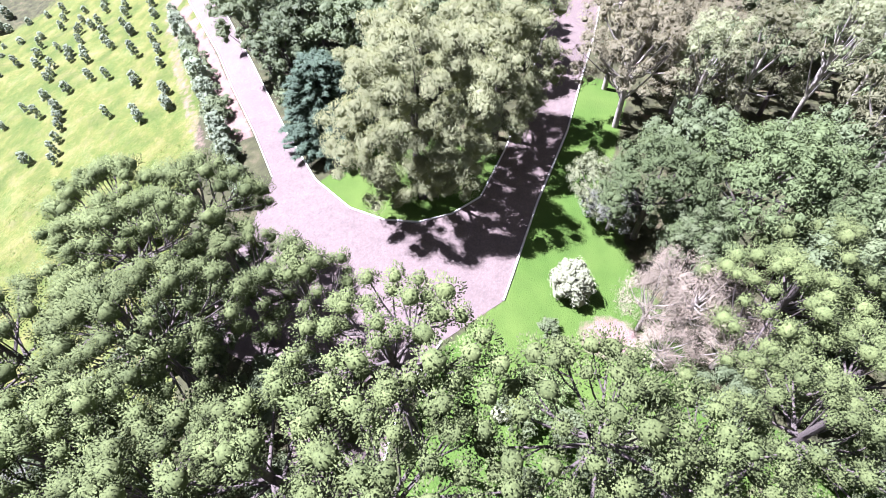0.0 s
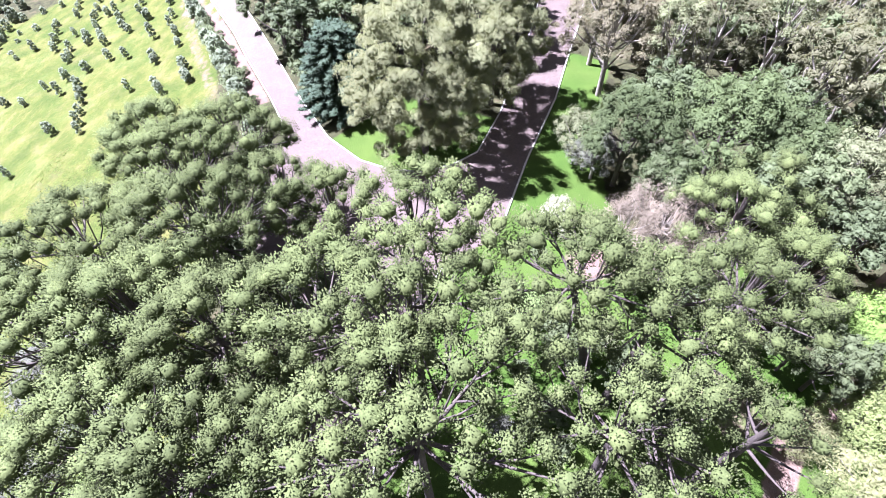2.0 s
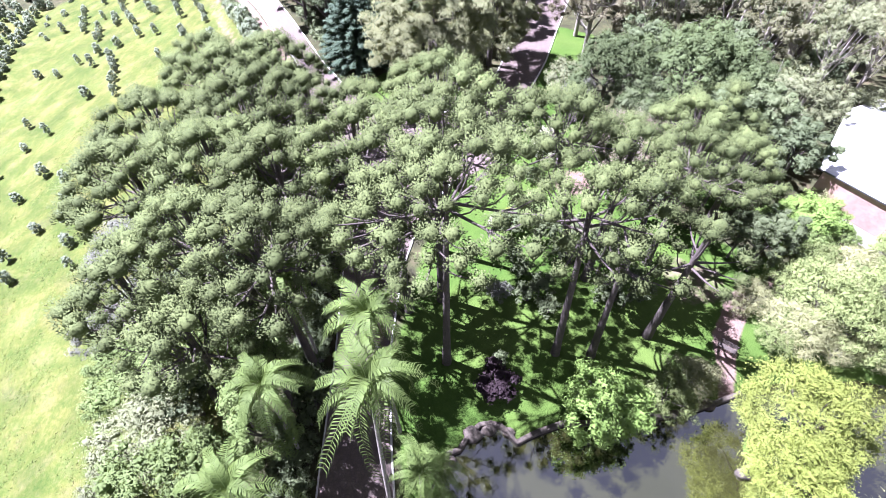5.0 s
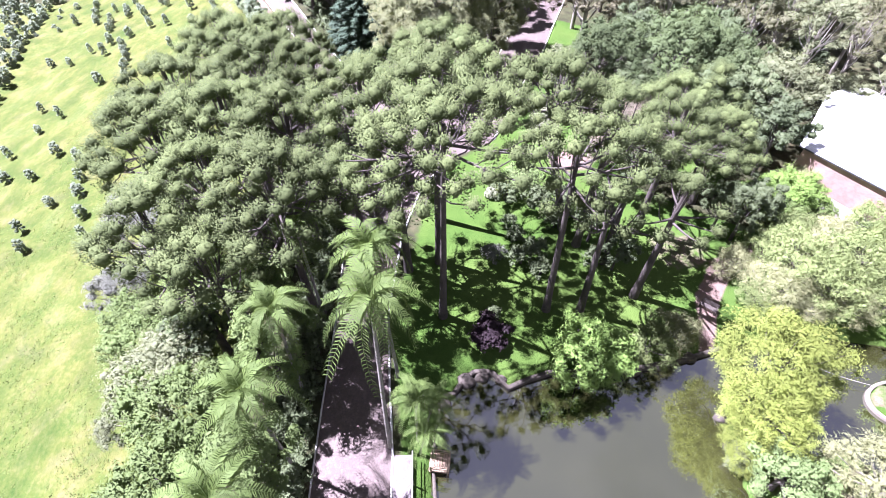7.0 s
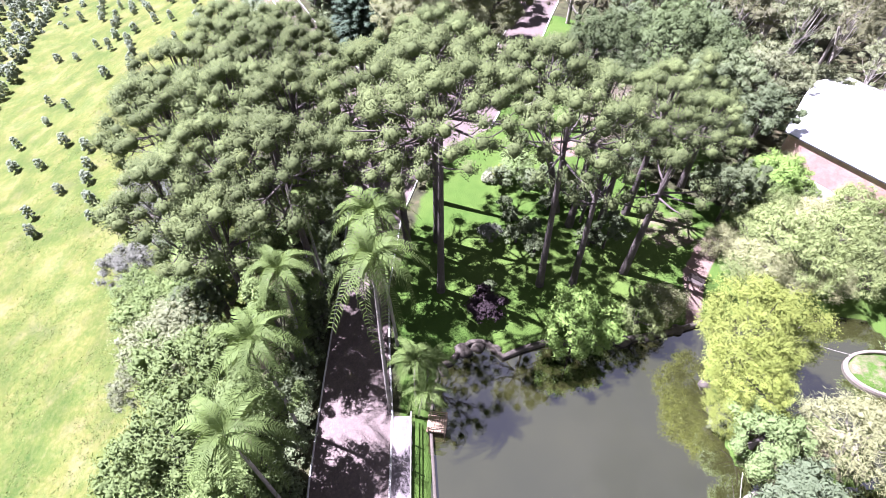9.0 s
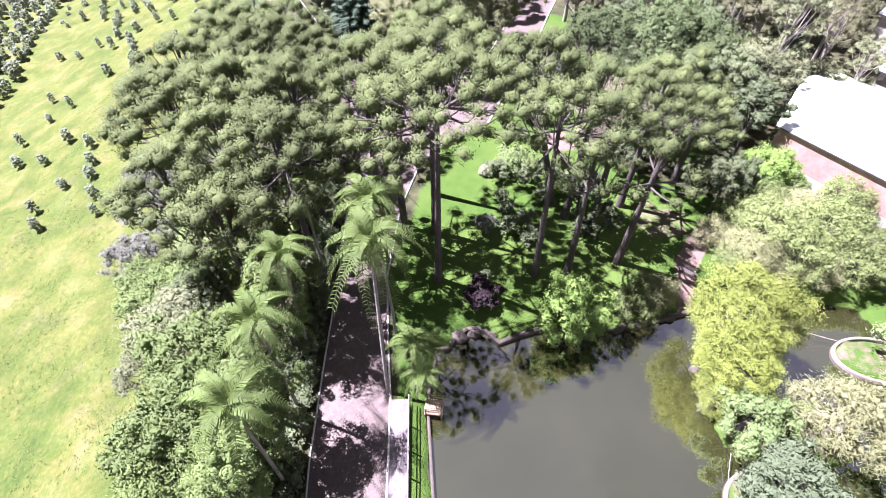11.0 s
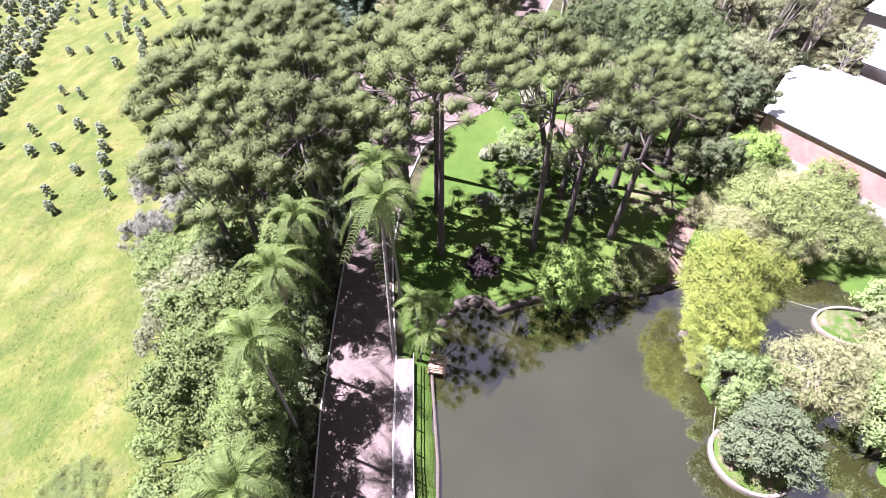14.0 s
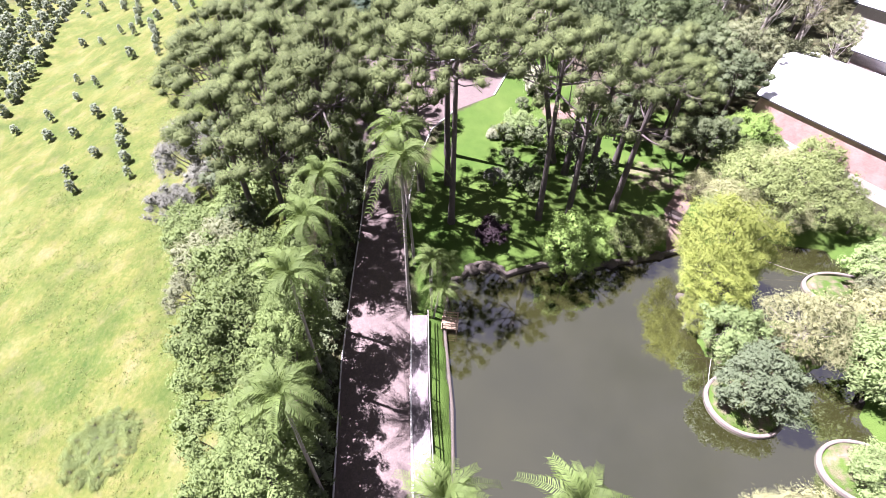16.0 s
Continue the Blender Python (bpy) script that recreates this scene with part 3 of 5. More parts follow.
kerb("kerb_1", ROAD_EDGE[-1:-11:-1], KERB, "whitewashed stone kerb along the road")
kerb("kerb_2", ROAD_EDGE[35:28:-1], KERB, "whitewashed stone kerb along the road", 0.2)
kerb("kerb_3", ROAD_EDGE[16:29], KERB, "pale stone kerb round the grass corner")
kerb("kerb_4", ROAD_EDGE[0:7], KERB, "pale stone kerb along the road", 0.12)
kerb("kerb_5", ROAD_EDGE[11:16], KERB, "pale stone kerb along the road", 0.12)

# ---- trees ----
def needle_tufts(rng, centres, radii, count, width, low=-0.25):
    """Parana pine foliage: round brushes of short upturned needle twigs about a dense heart, and their normals."""
    m = len(centres)
    n = m * count
    k = np.repeat(np.arange(m), count)
    j = np.tile(np.arange(count), m)
    z = low + (1 - low) * (j + 0.5) / count
    a = 2.39996 * j + np.repeat(rng.uniform(0, 6.28, m), count)
    u = np.stack([np.cos(a) * np.sqrt(1 - z * z), np.sin(a) * np.sqrt(1 - z * z), z], 1)
    u = unit(u + 0.1 * rng.normal(size=(n, 3)))
    rad = radii[k][:, None]
    lump = 1 + 0.2 * np.sin(3 * a + k)[:, None]
    squash = np.array([1, 1, 0.95])
    foot = centres[k] + u * rad * rng.uniform(0.54, 0.96, (n, 1)) * lump * squash
    tip = foot + unit(u + np.array([0, 0, 0.35]) + 0.25 * rng.normal(size=(n, 3))) * rad * rng.uniform(0.09, 0.17, (n, 1))
    side = unit(np.cross(u, rng.normal(size=(n, 3))))
    over = np.cross(unit(tip - foot), side)
    w = width * rng.uniform(0.7, 1.3, (n, 1))
    base = [foot + w * (math.cos(t) * side + math.sin(t) * over) for t in (0.0, 2.094, 4.189)]
    v = np.stack([*base, tip], 1)
    nrm = unit(np.stack([*[unit(p - foot) for p in base], unit(tip - foot)], 1) * 0.6 + 0.9 * u[:, None] + np.array([0, 0, 0.15]))
    f = np.array([(3, 0, 1), (3, 1, 2), (3, 2, 0)])
    cv, cf = cores(rng, centres, radii * 0.63, 0.95)
    return (np.concatenate([v.reshape(-1, 3), cv]), np.concatenate([(f[None] + 4 * np.arange(n)[:, None, None]).reshape(-1, 3), cf + 4 * n]),
            np.concatenate([nrm.reshape(-1, 3), np.tile(ICO_V, (m, 1))]))


def araucaria(rng, x, y, radius, top, clear, lean=(0, 0), tiers=1, gaps=0.0):
    """Parana pine: a straight bare trunk and a flat umbrella of limbs that turn up and end in round tufts."""
    z0 = gz(x, y)
    t = thing("parana_pine", x, y, z0, "tall parana pine with umbrella crown of dense green tufts", "tree", "parana pines")
    h, cl = top - z0, clear - z0
    deep = h - cl
    r0 = rng.uniform(0.34, 0.42)
    stem = [(lean[0] * s, lean[1] * s, h * 0.94 * s - (0.3 if s == 0 else 0), r0 * (1.25 if s == 0 else 1 - 0.6 * s)) for s in np.linspace(0, 1, 9)]
    v, q = tubes([stem], 9)
    put("trunk", mesh_of("trunk", v, q, BARK, True), t)
    cen, rad = [], []
    n = 9 if gaps else 13
    # the upper umbrella, then sparser tiers below it
    for tier in range(tiers + 1):
        want = int((radius / ((1.0 if gaps else 0.94) if tier == 0 else 1.35)) ** 2 * (1.6 if tier == 0 else 0.8))
        tries = 0
        here = []
        if tier == 0:
            here = [(0.55 * math.cos(k * 2.1 + x), 0.55 * math.sin(k * 2.1 + x), h - deep * 0.08) for k in range(3)]
        while len(here) < want and tries < 4000:
            tries += 1
            f = math.sqrt(rng.uniform(0.0 if tier == 0 else 0.25, 1.0))
            a = rng.uniform(0, 6.283)
            edge = radius * (1 + 0.1 * math.sin(3 * a + x) + 0.07 * math.sin(5 * a + y))
            px, py = math.cos(a) * f * edge, math.sin(a) * f * edge
            if min([math.hypot(px - c[0], py - c[1]) for c in here], default=9) < ((1.03 if gaps else 0.97) if tier == 0 else 1.3):
                continue
            # an open crown leaves clear wedges between its boughs
            wedge = abs((a + math.pi) / 6.2832 * n % 1.0 - 0.5) * 2
            if rng.uniform() < gaps * (0.3 + 0.7 * f) or (gaps and f > 0.25 and wedge > 1.05 - 0.6 * gaps):
                want -= 0.6
                continue
            pz = h - deep * (0.12 + 0.72 * f ** 2.0) - tier * deep * 0.34 + rng.uniform(-0.6, 0.6)
            here.append((px, py, pz))
        cen += here
        rad += [rng.uniform(0.6, 1.2) * (1.0 if tier == 0 else 0.85) * (0.92 if gaps else 1.0) for _ in here]
    cen, rad = np.array(cen), np.array(rad)
    cen[:, :2] += np.array(lean) * 0.9
    # limbs by sector: an arching bough and its upturned side branches
    turn = np.arctan2(cen[:, 1] - lean[1], cen[:, 0] - lean[0])
    sector = ((turn + math.pi) / 6.2832 * n).astype(int) % n
    for k in range(n):
        mine = cen[sector == k]
        if len(mine) == 0:
            continue
        far_one = mine[np.argmax(np.hypot(mine[:, 0] - lean[0], mine[:, 1] - lean[1]))]
        zb = min(cl + deep * rng.uniform(0.0, 0.4), far_one[2] - 0.6)
        start = np.array([lean[0] * zb / h, lean[1] * zb / h, zb])
        flat = far_one - start
        bough = [(*(start + np.array([flat[0] * s, flat[1] * s, flat[2] * (0.25 * s + 0.75 * s ** 3)])), 0.12 * (1 - 0.7 * s)) for s in np.linspace(0, 1, 7)]
        paths = [bough]
        for c in mine:
            if np.allclose(c, far_one):
                continue
            s = min(0.85, np.hypot(c[0] - start[0], c[1] - start[1]) / (np.hypot(flat[0], flat[1]) + 0.01) * 0.7)
            o = np.array(bough[int(s * 6)][:3])
            paths.append([(*o, 0.055), (*((o + c) / 2 + np.array([0, 0, -0.35])), 0.05), (*c, 0.03)])
        v, q = tubes(paths, 5)
        put("limb", mesh_of("limb", v, q, BARK, True), t)
    v, q, nm = needle_tufts(rng, cen, rad, 235, 0.05, -0.5)
    put("crown", mesh_of("crown", v, q, ARAUCARIA, True, nm), t)
    return t


def crown_points(rng, n, rx, rz, low=-0.4, shell=0.55):
    u = unit(rng.normal(size=(n, 3)))
    u[:, 2] = np.where(u[:, 2] < low, -u[:, 2] * 0.6, u[:, 2])
    s = rng.uniform(shell, 1.0, (n, 1)) ** 0.6
    wob = 1 + 0.22 * np.sin(3 * np.arctan2(u[:, 1], u[:, 0]) + rng.uniform(0, 6))[:, None] * np.array([1, 1, 0.3])
    return u * s * wob * np.array([rx, rx, rz])


def leafy_meshes(rng, radius, tall, stem, material, clumps, per, length, width, droop=0.0, bark=BARK, lumps=0.24, spiky=0.16, limbs=7, low=-0.4, core=0.75, loose=0.0):
    """Trunk, limbs and crown meshes of a broadleaved tree. stem: height of the crown's middle."""
    rz = tall - stem
    cen = crown_points(rng, clumps, radius * (1 - lumps * 0.8), rz * (1 - lumps * 0.6), low) + np.array([0, 0, stem])
    rad = rng.uniform(0.6, 1.25, clumps) * radius * lumps
    trunk = [(0, 0, -0.3, 0.05 * radius + 0.06), (rng.uniform(-.2, .2), rng.uniform(-.2, .2), stem * 0.5, 0.04 * radius + 0.05), (0, 0, stem, 0.03 * radius + 0.03)]
    v, q = tubes([trunk], 8)
    out = [("trunk", mesh_of("trunk", v, q, bark, True))]
    for c in cen[:limbs]:
        st = np.array([0, 0, stem * rng.uniform(0.35, 0.9)])
        mid = st * 0.45 + c * 0.55 + np.array([0, 0, -0.1 * radius])
        v, q = tubes([[(*st, 0.022 * radius + 0.02), (*mid, 0.014 * radius + 0.015), (*c, 0.008)]], 5)
        out.append(("limb", mesh_of("limb", v, q, bark, True)))
    v, q, nm = puffs(rng, cen, rad, per, length, width, droop, spiky, 0.85, -0.45 - loose, 0.18, core, loose)
    out.append(("crown", mesh_of("crown", v, q, material, True, nm)))
    return out


def bush_meshes(rng, radius, tall, material, clumps, per, length, width, lumps=0.4):
    """A small egg-shaped tree, leafy nearly to the ground."""
    f = (np.arange(clumps) + 0.5) / clumps
    a = 2.4 * np.arange(clumps) + rng.uniform(-0.4, 0.4, clumps)
    r = radius * (1 - lumps) * np.sqrt(np.maximum(0.03, 1 - ((f - 0.35) / 0.66) ** 2)) * rng.uniform(0.75, 1.1, clumps)
    cen = np.stack([np.cos(a) * r, np.sin(a) * r, 0.3 * tall * 0.5 + f * tall * 0.8], 1)
    rad = rng.uniform(0.75, 1.2, clumps) * radius * lumps
    v, q = tubes([[(0, 0, -0.2, 0.07), (0, 0, tall * 0.4, 0.05), (0, 0, tall * 0.75, 0.02)]], 6)
    v2, q2, nm = puffs(rng, cen, rad, per, length, width, 0.0, 0.16, 0.95, -0.8, 0.2, 0.85)
    return [("trunk", mesh_of("trunk", v, q, BARK, True)), ("crown", mesh_of("crown", v2, q2, material, True, nm))]


def leafy(meshes, name, x, y, label, category="tree", group="", size=1.0, turn=0.0, stretch=1.0, z=None):
    z = gz(x, y) if z is None else z
    t = thing(name, x, y, z, label, category, group, turn, size)
    t.scale = (size, size, size * stretch)
    for n, me_ in meshes:
        put(n, me_, t)
    return t


rng = np.random.default_rng(7)
# x, y, crown radius, top, height of the lowest limbs
PINES_WEST = [(-25.5, 11.5, 5.6, 17.5, 13.5), (-18.6, 12.0, 5.0, 15.2, 11.2), (-12.6, 10.4, 4.4, 15.0, 11.2), (-29.0, 4, 5.6, 17.2, 13), (-26.3, -4.0, 5.8, 17.6, 13.5), (-20, 4.6, 5.8, 18.8, 14.6),
    (-19.0, -10.0, 5.4, 18.4, 14.0), (-16.9, -16.0, 4.0, 16.2, 12.6), (-21.2, -14.0, 4.2, 17.2, 13.0), (-13.2, -11.2, 4.8, 19.4, 15.2), (-15.2, -3.4, 4.6, 19.4, 15.4), (-9.4, -1.8, 4.6, 20.6, 16.6), (-21, -2.5, 5.2, 18.6, 14.5), (-30.2, 16.8, 5.4, 16.2, 12.2), (-23.6, 18.2, 4.8, 15.8, 11.8)]
PINES_MID = [(-4.0, 2.8, 4.9, 21.4, 18.2), (-2.3, -9.6, 6.4, 22.4, 19.2), (6.9, -7.9, 4.6, 20.6, 17.0), (9.9, -7.8, 3.6, 15.6, 11.8), (10.2, 0.6, 4.4, 18.4, 14.4), (12.6, -1.5, 3.4, 16.8, 12.6),
    (-8.6, -8.2, 4.2, 17.0, 13.0), (-6.2, -4.6, 3.4, 16.4, 12.4), (-3.4, -3.2, 5.6, 21.6, 18.4)]
PINES_EAST = [(15, -5.4, 3.3, 15.2, 11.0), (16.4, 3.2, 4.6, 16.4, 12.0), (20.5, 14, 4.8, 13, 8), (23.4, 8.6, 4.4, 12.0, 8), (25, 18.5, 4.4, 12, 7.6)]
THIN = {(-8.6, -8.2): 0.3, (-6.2, -4.6): 0.35, (-9.4, -1.8): 0.2, (6.9, -7.9): 0.25, (9.9, -7.8): 0.4, (12.6, -1.5): 0.42, (10.2, 0.6): 0.25, (15, -5.4): 0.42, (16.4, 3.2): 0.2, (-12.6, 10.4): 0.3, (-18.6, 12.0): 0.2,
    (-4.0, 2.8): 0.12, (-2.3, -9.6): 0.3, (-3.4, -3.2): 0.15}
OPEN = [(9.9, -7.8), (12.6, -1.5), (15, -5.4)]    # crowns with a single tier
for p in PINES_WEST + PINES_MID + PINES_EAST:
    p = (p[0], p[1], p[2], p[3], p[4] - (1.2 if p in PINES_WEST else 0.3))
    araucaria(rng, *p, (rng.uniform(-0.5, 0.5), rng.uniform(-0.5, 0.5)), 0 if p[:2] in OPEN else 1, THIN.get(p[:2], 0.0))
araucaria(rng, 9.0, 2.8, 4.8, 20.4, 16.4, (-4.6, -2.6))

# grass corner between the two roads
big = leafy_meshes(rng, 7.9, 21.5, 10.6, WEEPING, 330, 300, 0.26, 0.08, 0.9, BARK, 0.125, 0.16, 2, -1.0, 0.62)
leafy(big, "weeping_tree", -7.9, 29.8, "huge pale weeping tree on the grass corner", "tree")
big2 = leafy_meshes(rng, 7.4, 19, 9.5, WEEPING, 240, 240, 0.28, 0.09, 0.9, BARK, 0.14, 0.16, 2, -0.85, 0.62)
leafy(big2, "weeping_tree", -0.6, 40, "large pale weeping tree beside the road", "tree")


def conifer(name, x, y, tall, radius, label, material=BLUELEAF):
    t = thing(name, x, y, gz(x, y), label, "tree")
    v, q = tubes([[(0, 0, -0.3, 0.28), (0, 0, tall * 0.5, 0.16), (0, 0, tall * 0.97, 0.03)]], 8)
    put("trunk", mesh_of("trunk", v, q, BARK, True), t)
    cen, rad = [], []
    for k in range(17):
        f = k / 17
        zz = 0.9 + (tall - 1.2) * f
        reach = radius * (1 - f) ** 0.5 * rng.uniform(0.88, 1.05) + 0.3
        n = int(6 + reach * 1.6)
        a0 = rng.uniform(0, 6.28)
        for i in range(n):
            a = a0 + 6.283 * i / n + rng.uniform(-0.15, 0.15)
            r_ = reach * rng.uniform(0.85, 1.06)
            for s in np.arange(0.25, 1.01, 0.75 / max(2, r_ / 0.7)):
                cen.append((math.cos(a) * r_ * s, math.sin(a) * r_ * s, zz + 0.5 * s - 0.09 * r_ * s * s))
                rad.append(rng.uniform(0.42, 0.62))
    v, q, nm = puffs(rng, np.array(cen), np.array(rad), 34, 0.34, 0.13, 0.25, 0.45, 0.55, -0.3, 0.25, 0.75)
    put("crown", mesh_of("crown", v, q, material, True, nm), t)
    return t


conifer("conifer", -19.8, 38.4, 11.5, 6.0, "dense dark green conifer on the grass corner")

# broadleaved kinds, each built once
kinds = {
    "broad": leafy_meshes(rng, 4.0, 8.5, 4.6, BROAD, 190, 72, 0.19, 0.1, 0, BARK, 0.14, 0.2, 7, -0.4, 0.55, 0.55),
    "broad2": leafy_meshes(rng, 4.2, 8.0, 4.2, BROAD, 180, 72, 0.19, 0.1, 0, BARK, 0.15, 0.2, 7, -0.4, 0.55, 0.55),
    "pale": leafy_meshes(rng, 4.0, 8.5, 4.6, PALE, 160, 80, 0.195, 0.08, 0.15, PALEBARK, 0.15, 0.25, 9, -0.4, 0.5, 0.6),
    "dark": leafy_meshes(rng, 4.5, 12, 7.0, DARKLEAF, 80, 50, 0.29, 0.17, 0, BARK, 0.19),
    "oak": leafy_meshes(rng, 4.6, 11, 6.2, OAKLEAF, 170, 95, 0.2, 0.09, 0, BARK, 0.17, 0.16, 12, -0.4, 0.55, 0.3),
    "dense": leafy_meshes(rng, 4.5, 13, 7.5, WOODLEAF, 95, 48, 0.27, 0.16, 0, BARK, 0.18),
    "euc": leafy_meshes(rng, 4.5, 18, 11.5, EUCALYPT, 105, 85, 0.27, 0.09, 0.6, PALEBARK, 0.16, 0.16, 16, -0.6, 0.5),
    "euc2": leafy_meshes(rng, 4.2, 19, 12.5, PALE, 95, 85, 0.27, 0.09, 0.6, PALEBARK, 0.16, 0.16, 16, -0.6, 0.5),
    "tan": leafy_meshes(rng, 6.4, 17, 10.0, TAN, 230, 110, 0.28, 0.09, 0.6, PALEBARK, 0.12, 0.16, 34, -0.7, 0.45),
    "far_dark": leafy_meshes(rng, 4.8, 12.5, 7.0, DARKLEAF, 44, 34, 0.4, 0.22, 0, BARK, 0.24, 0.16, 4),
    "far_dense": leafy_meshes(rng, 4.8, 13, 7.5, WOODLEAF, 44, 34, 0.4, 0.22, 0, BARK, 0.24, 0.16, 4),
    "far_euc": leafy_meshes(rng, 4.8, 18, 11, EUCALYPT, 46, 52, 0.38, 0.14, 0.5, PALEBARK, 0.21, 0.16, 10, -0.5, 0.6),
    "yellow": leafy_meshes(rng, 3.9, 9.0, 4.6, YELLOW, 380, 96, 0.17, 0.062, 0.25, BARK, 0.12, 0.5, 12, -0.75, 0.25, 1.0),
    "acid": leafy_meshes(rng, 2.4, 4.4, 2.0, ACID, 170, 95, 0.17, 0.08, 0.1, BARK, 0.15, 0.3, 9, -0.7, 0.4, 0.6),
    "dry": leafy_meshes(rng, 3.0, 4.6, 2.0, DRYLEAF, 130, 95, 0.24, 0.04, 0.2, PALEBARK, 0.2, 0.5, 14, -0.5, 0.3, 0.9),
    "dead": leafy_meshes(rng, 3.0, 8.0, 4.5, DEADLEAF, 80, 90, 0.3, 0.04, 0.2, PALEBARK, 0.19, 0.5, 22, -0.4, 0.0, 0.9),
    "grey": leafy_meshes(rng, 3.0, 6.0, 3.2, GREYLEAF, 110, 95, 0.3, 0.045, 0, PALEBARK, 0.2, 0.35, 10, -0.4, 0.5),
    "round": leafy_meshes(rng, 2.6, 4.0, 1.7, BUSHLEAF, 190, 84, 0.17, 0.085, 0, BARK, 0.15, 0.2, 7, -0.6, 0.55, 0.35),
    "palebush": leafy_meshes(rng, 2.6, 3.8, 1.7, LIGHTLEAF, 100, 80, 0.18, 0.085, 0.15, BARK, 0.18, 0.25, 7, -0.5, 0.55, 0.4),
    "orchard": bush_meshes(rng, 1.0, 2.3, ORCHARD, 16, 22, 0.2, 0.12, 0.38),
    "orchard2": bush_meshes(rng, 0.85, 2.6, ORCHARD, 15, 22, 0.2, 0.12, 0.4),
    "slim": leafy_meshes(rng, 2.3, 10.5, 6.0, BROAD, 85, 95, 0.18, 0.1, 0, BARK, 0.2, 0.16, 7, -0.7, 0.0),
    "lime": leafy_meshes(rng, 3.6, 6.4, 3.2, LIME, 150, 84, 0.18, 0.075, 0.2, BARK, 0.15, 0.3, 9, -0.6, 0.4, 0.8),
    "shrub": leafy_meshes(rng, 1.3, 1.8, 0.8, WOODLEAF, 22, 28, 0.22, 0.125, 0, BARK, 0.3, 0.2, 3, -0.4, 0.6, 0.3),
    "white": bush_meshes(rng, 1.5, 2.4, WHITELEAF, 36, 70, 0.16, 0.1, 0.32),
    "purple": leafy_meshes(rng, 1.6, 2.0, 0.8, REDLEAF, 30, 60, 0.2, 0.12, 0, BARK, 0.3, 0.16, 3),
    "thicket": leafy_meshes(rng, 2.2, 1.3, 0.5, THICKET, 40, 80, 0.2, 0.06, 0, BARK, 0.24, 0.5, 3, -0.4, 0.0, 0.8),
}
LABELS = {
    "oak": ("broadleaf_tree", "dome-shaped green tree with rounded leaf clumps", "tree"),
    "slim": ("broadleaf_tree", "slim airy young tree beside the kerb", "tree"),
    "lime": ("shrub", "tall yellowish green bush on the bank", "shrub"),
    "tan": ("eucalyptus", "spreading eucalyptus with thin tan crown and pale limbs", "tree"),
    "broad2": ("broadleaf_tree", "bushy mid-green broadleaved tree", "tree"), "far_dark": ("woodland_tree", "dark green tree in the woodland", "tree"),
    "far_dense": ("woodland_tree", "dense green tree in the woodland", "tree"), "far_euc": ("eucalyptus", "tall eucalyptus with airy olive crown", "tree"),
    "thicket": ("thicket", "low grey-green thicket in the meadow", "shrub"),
    "broad": ("broadleaf_tree", "rounded mid-green broadleaved tree", "tree"), "pale": ("broadleaf_tree", "pale grey-green broadleaved tree", "tree"),
    "dark": ("woodland_tree", "dark green tree in the woodland", "tree"), "dense": ("woodland_tree", "dense green tree in the woodland", "tree"),
    "euc": ("eucalyptus", "tall eucalyptus with pale trunk and airy olive crown", "tree"), "euc2": ("eucalyptus", "tall eucalyptus with pale yellowish crown", "tree"),
    "yellow": ("willow", "bright yellow-green tree on the pond bank", "tree"), "acid": ("shrub", "fresh green bush hanging over the pond edge", "shrub"),
    "dry": ("shrub", "dry straw-coloured bush beside the pond", "shrub"), "dead": ("withered_tree", "withered grey-brown tree beside the lawn", "tree"),
    "grey": ("shrub", "silvery grey shrub at the meadow edge", "shrub"), "round": ("shrub", "dense dark green rounded bush", "shrub"),
    "palebush": ("shrub", "light green rounded bush by the water", "shrub"), "orchard": ("orchard_tree", "small dark green orchard tree in the meadow", "tree"),
    "orchard2": ("orchard_tree", "small slim orchard tree in the meadow", "tree"), "shrub": ("shrub", "low green garden shrub", "shrub"),
    "white": ("flowering_shrub", "round white-flowering shrub on the lawn", "shrub"), "purple": ("shrub", "low purple-leaved shrub on the lawn", "shrub"),
}
GROUPS = {"orchard": "orchard trees", "orchard2": "orchard trees", "euc": "eucalyptus grove", "euc2": "eucalyptus grove"}


def plant(kind, x, y, size=1.0, stretch=1.0):
    n, label, cat = LABELS[kind]
    return leafy(kinds[kind], n, x, y, label, cat, GROUPS.get(kind, ""), size, random.uniform(0, 360), stretch)


# the belt between meadow and road
BELT_A = [("broad", -17.4, -31, 0.95), ("broad2", -14.9, -35.6, 0.95), ("broad", -13.2, -40, 0.9), ("broad2", -21.2, -26.2, 0.75), ("pale", -23, -18.3, 1.1), ("broad", -17.2, -27.6, 1.15), ("broad2", -18.2, -22.6, 1.15), ("pale", -26, -21, 0.7),
    ("broad2", -12.9, -30, 0.85), ("broad", -11.7, -35.4, 0.85), ("broad2", -27, -14.5, 0.95), ("broad", -22.5, -11.5, 1.15), ("dark", -22.5, -15, 0.7), ("dark", -21.5, -3, 0.65), ("grey", -35.5, -0.5, 1.5)]
BELT_B = [("grey", -34.6, -8.5, 1.05), ("grey", -33.6, 4.2, 1.0), ("grey", -33, -3.6, 0.9), ("broad", -31, -12, 0.75), ("broad2", -30, 2, 0.9), ("dark", -22, 8, 0.6), ("dark", -27, -7, 0.7), ("broad2", -11.0, -45, 0.9),
    ("broad2", -11.0, -40.5, 0.82), ("dark", -24, 8, 0.9), ("dark", -20, 14.5, 0.75), ("dark", -29, 0.5, 0.85), ("dark", -14.5, 6, 0.7), ("dark", -25, 15, 0.7)]
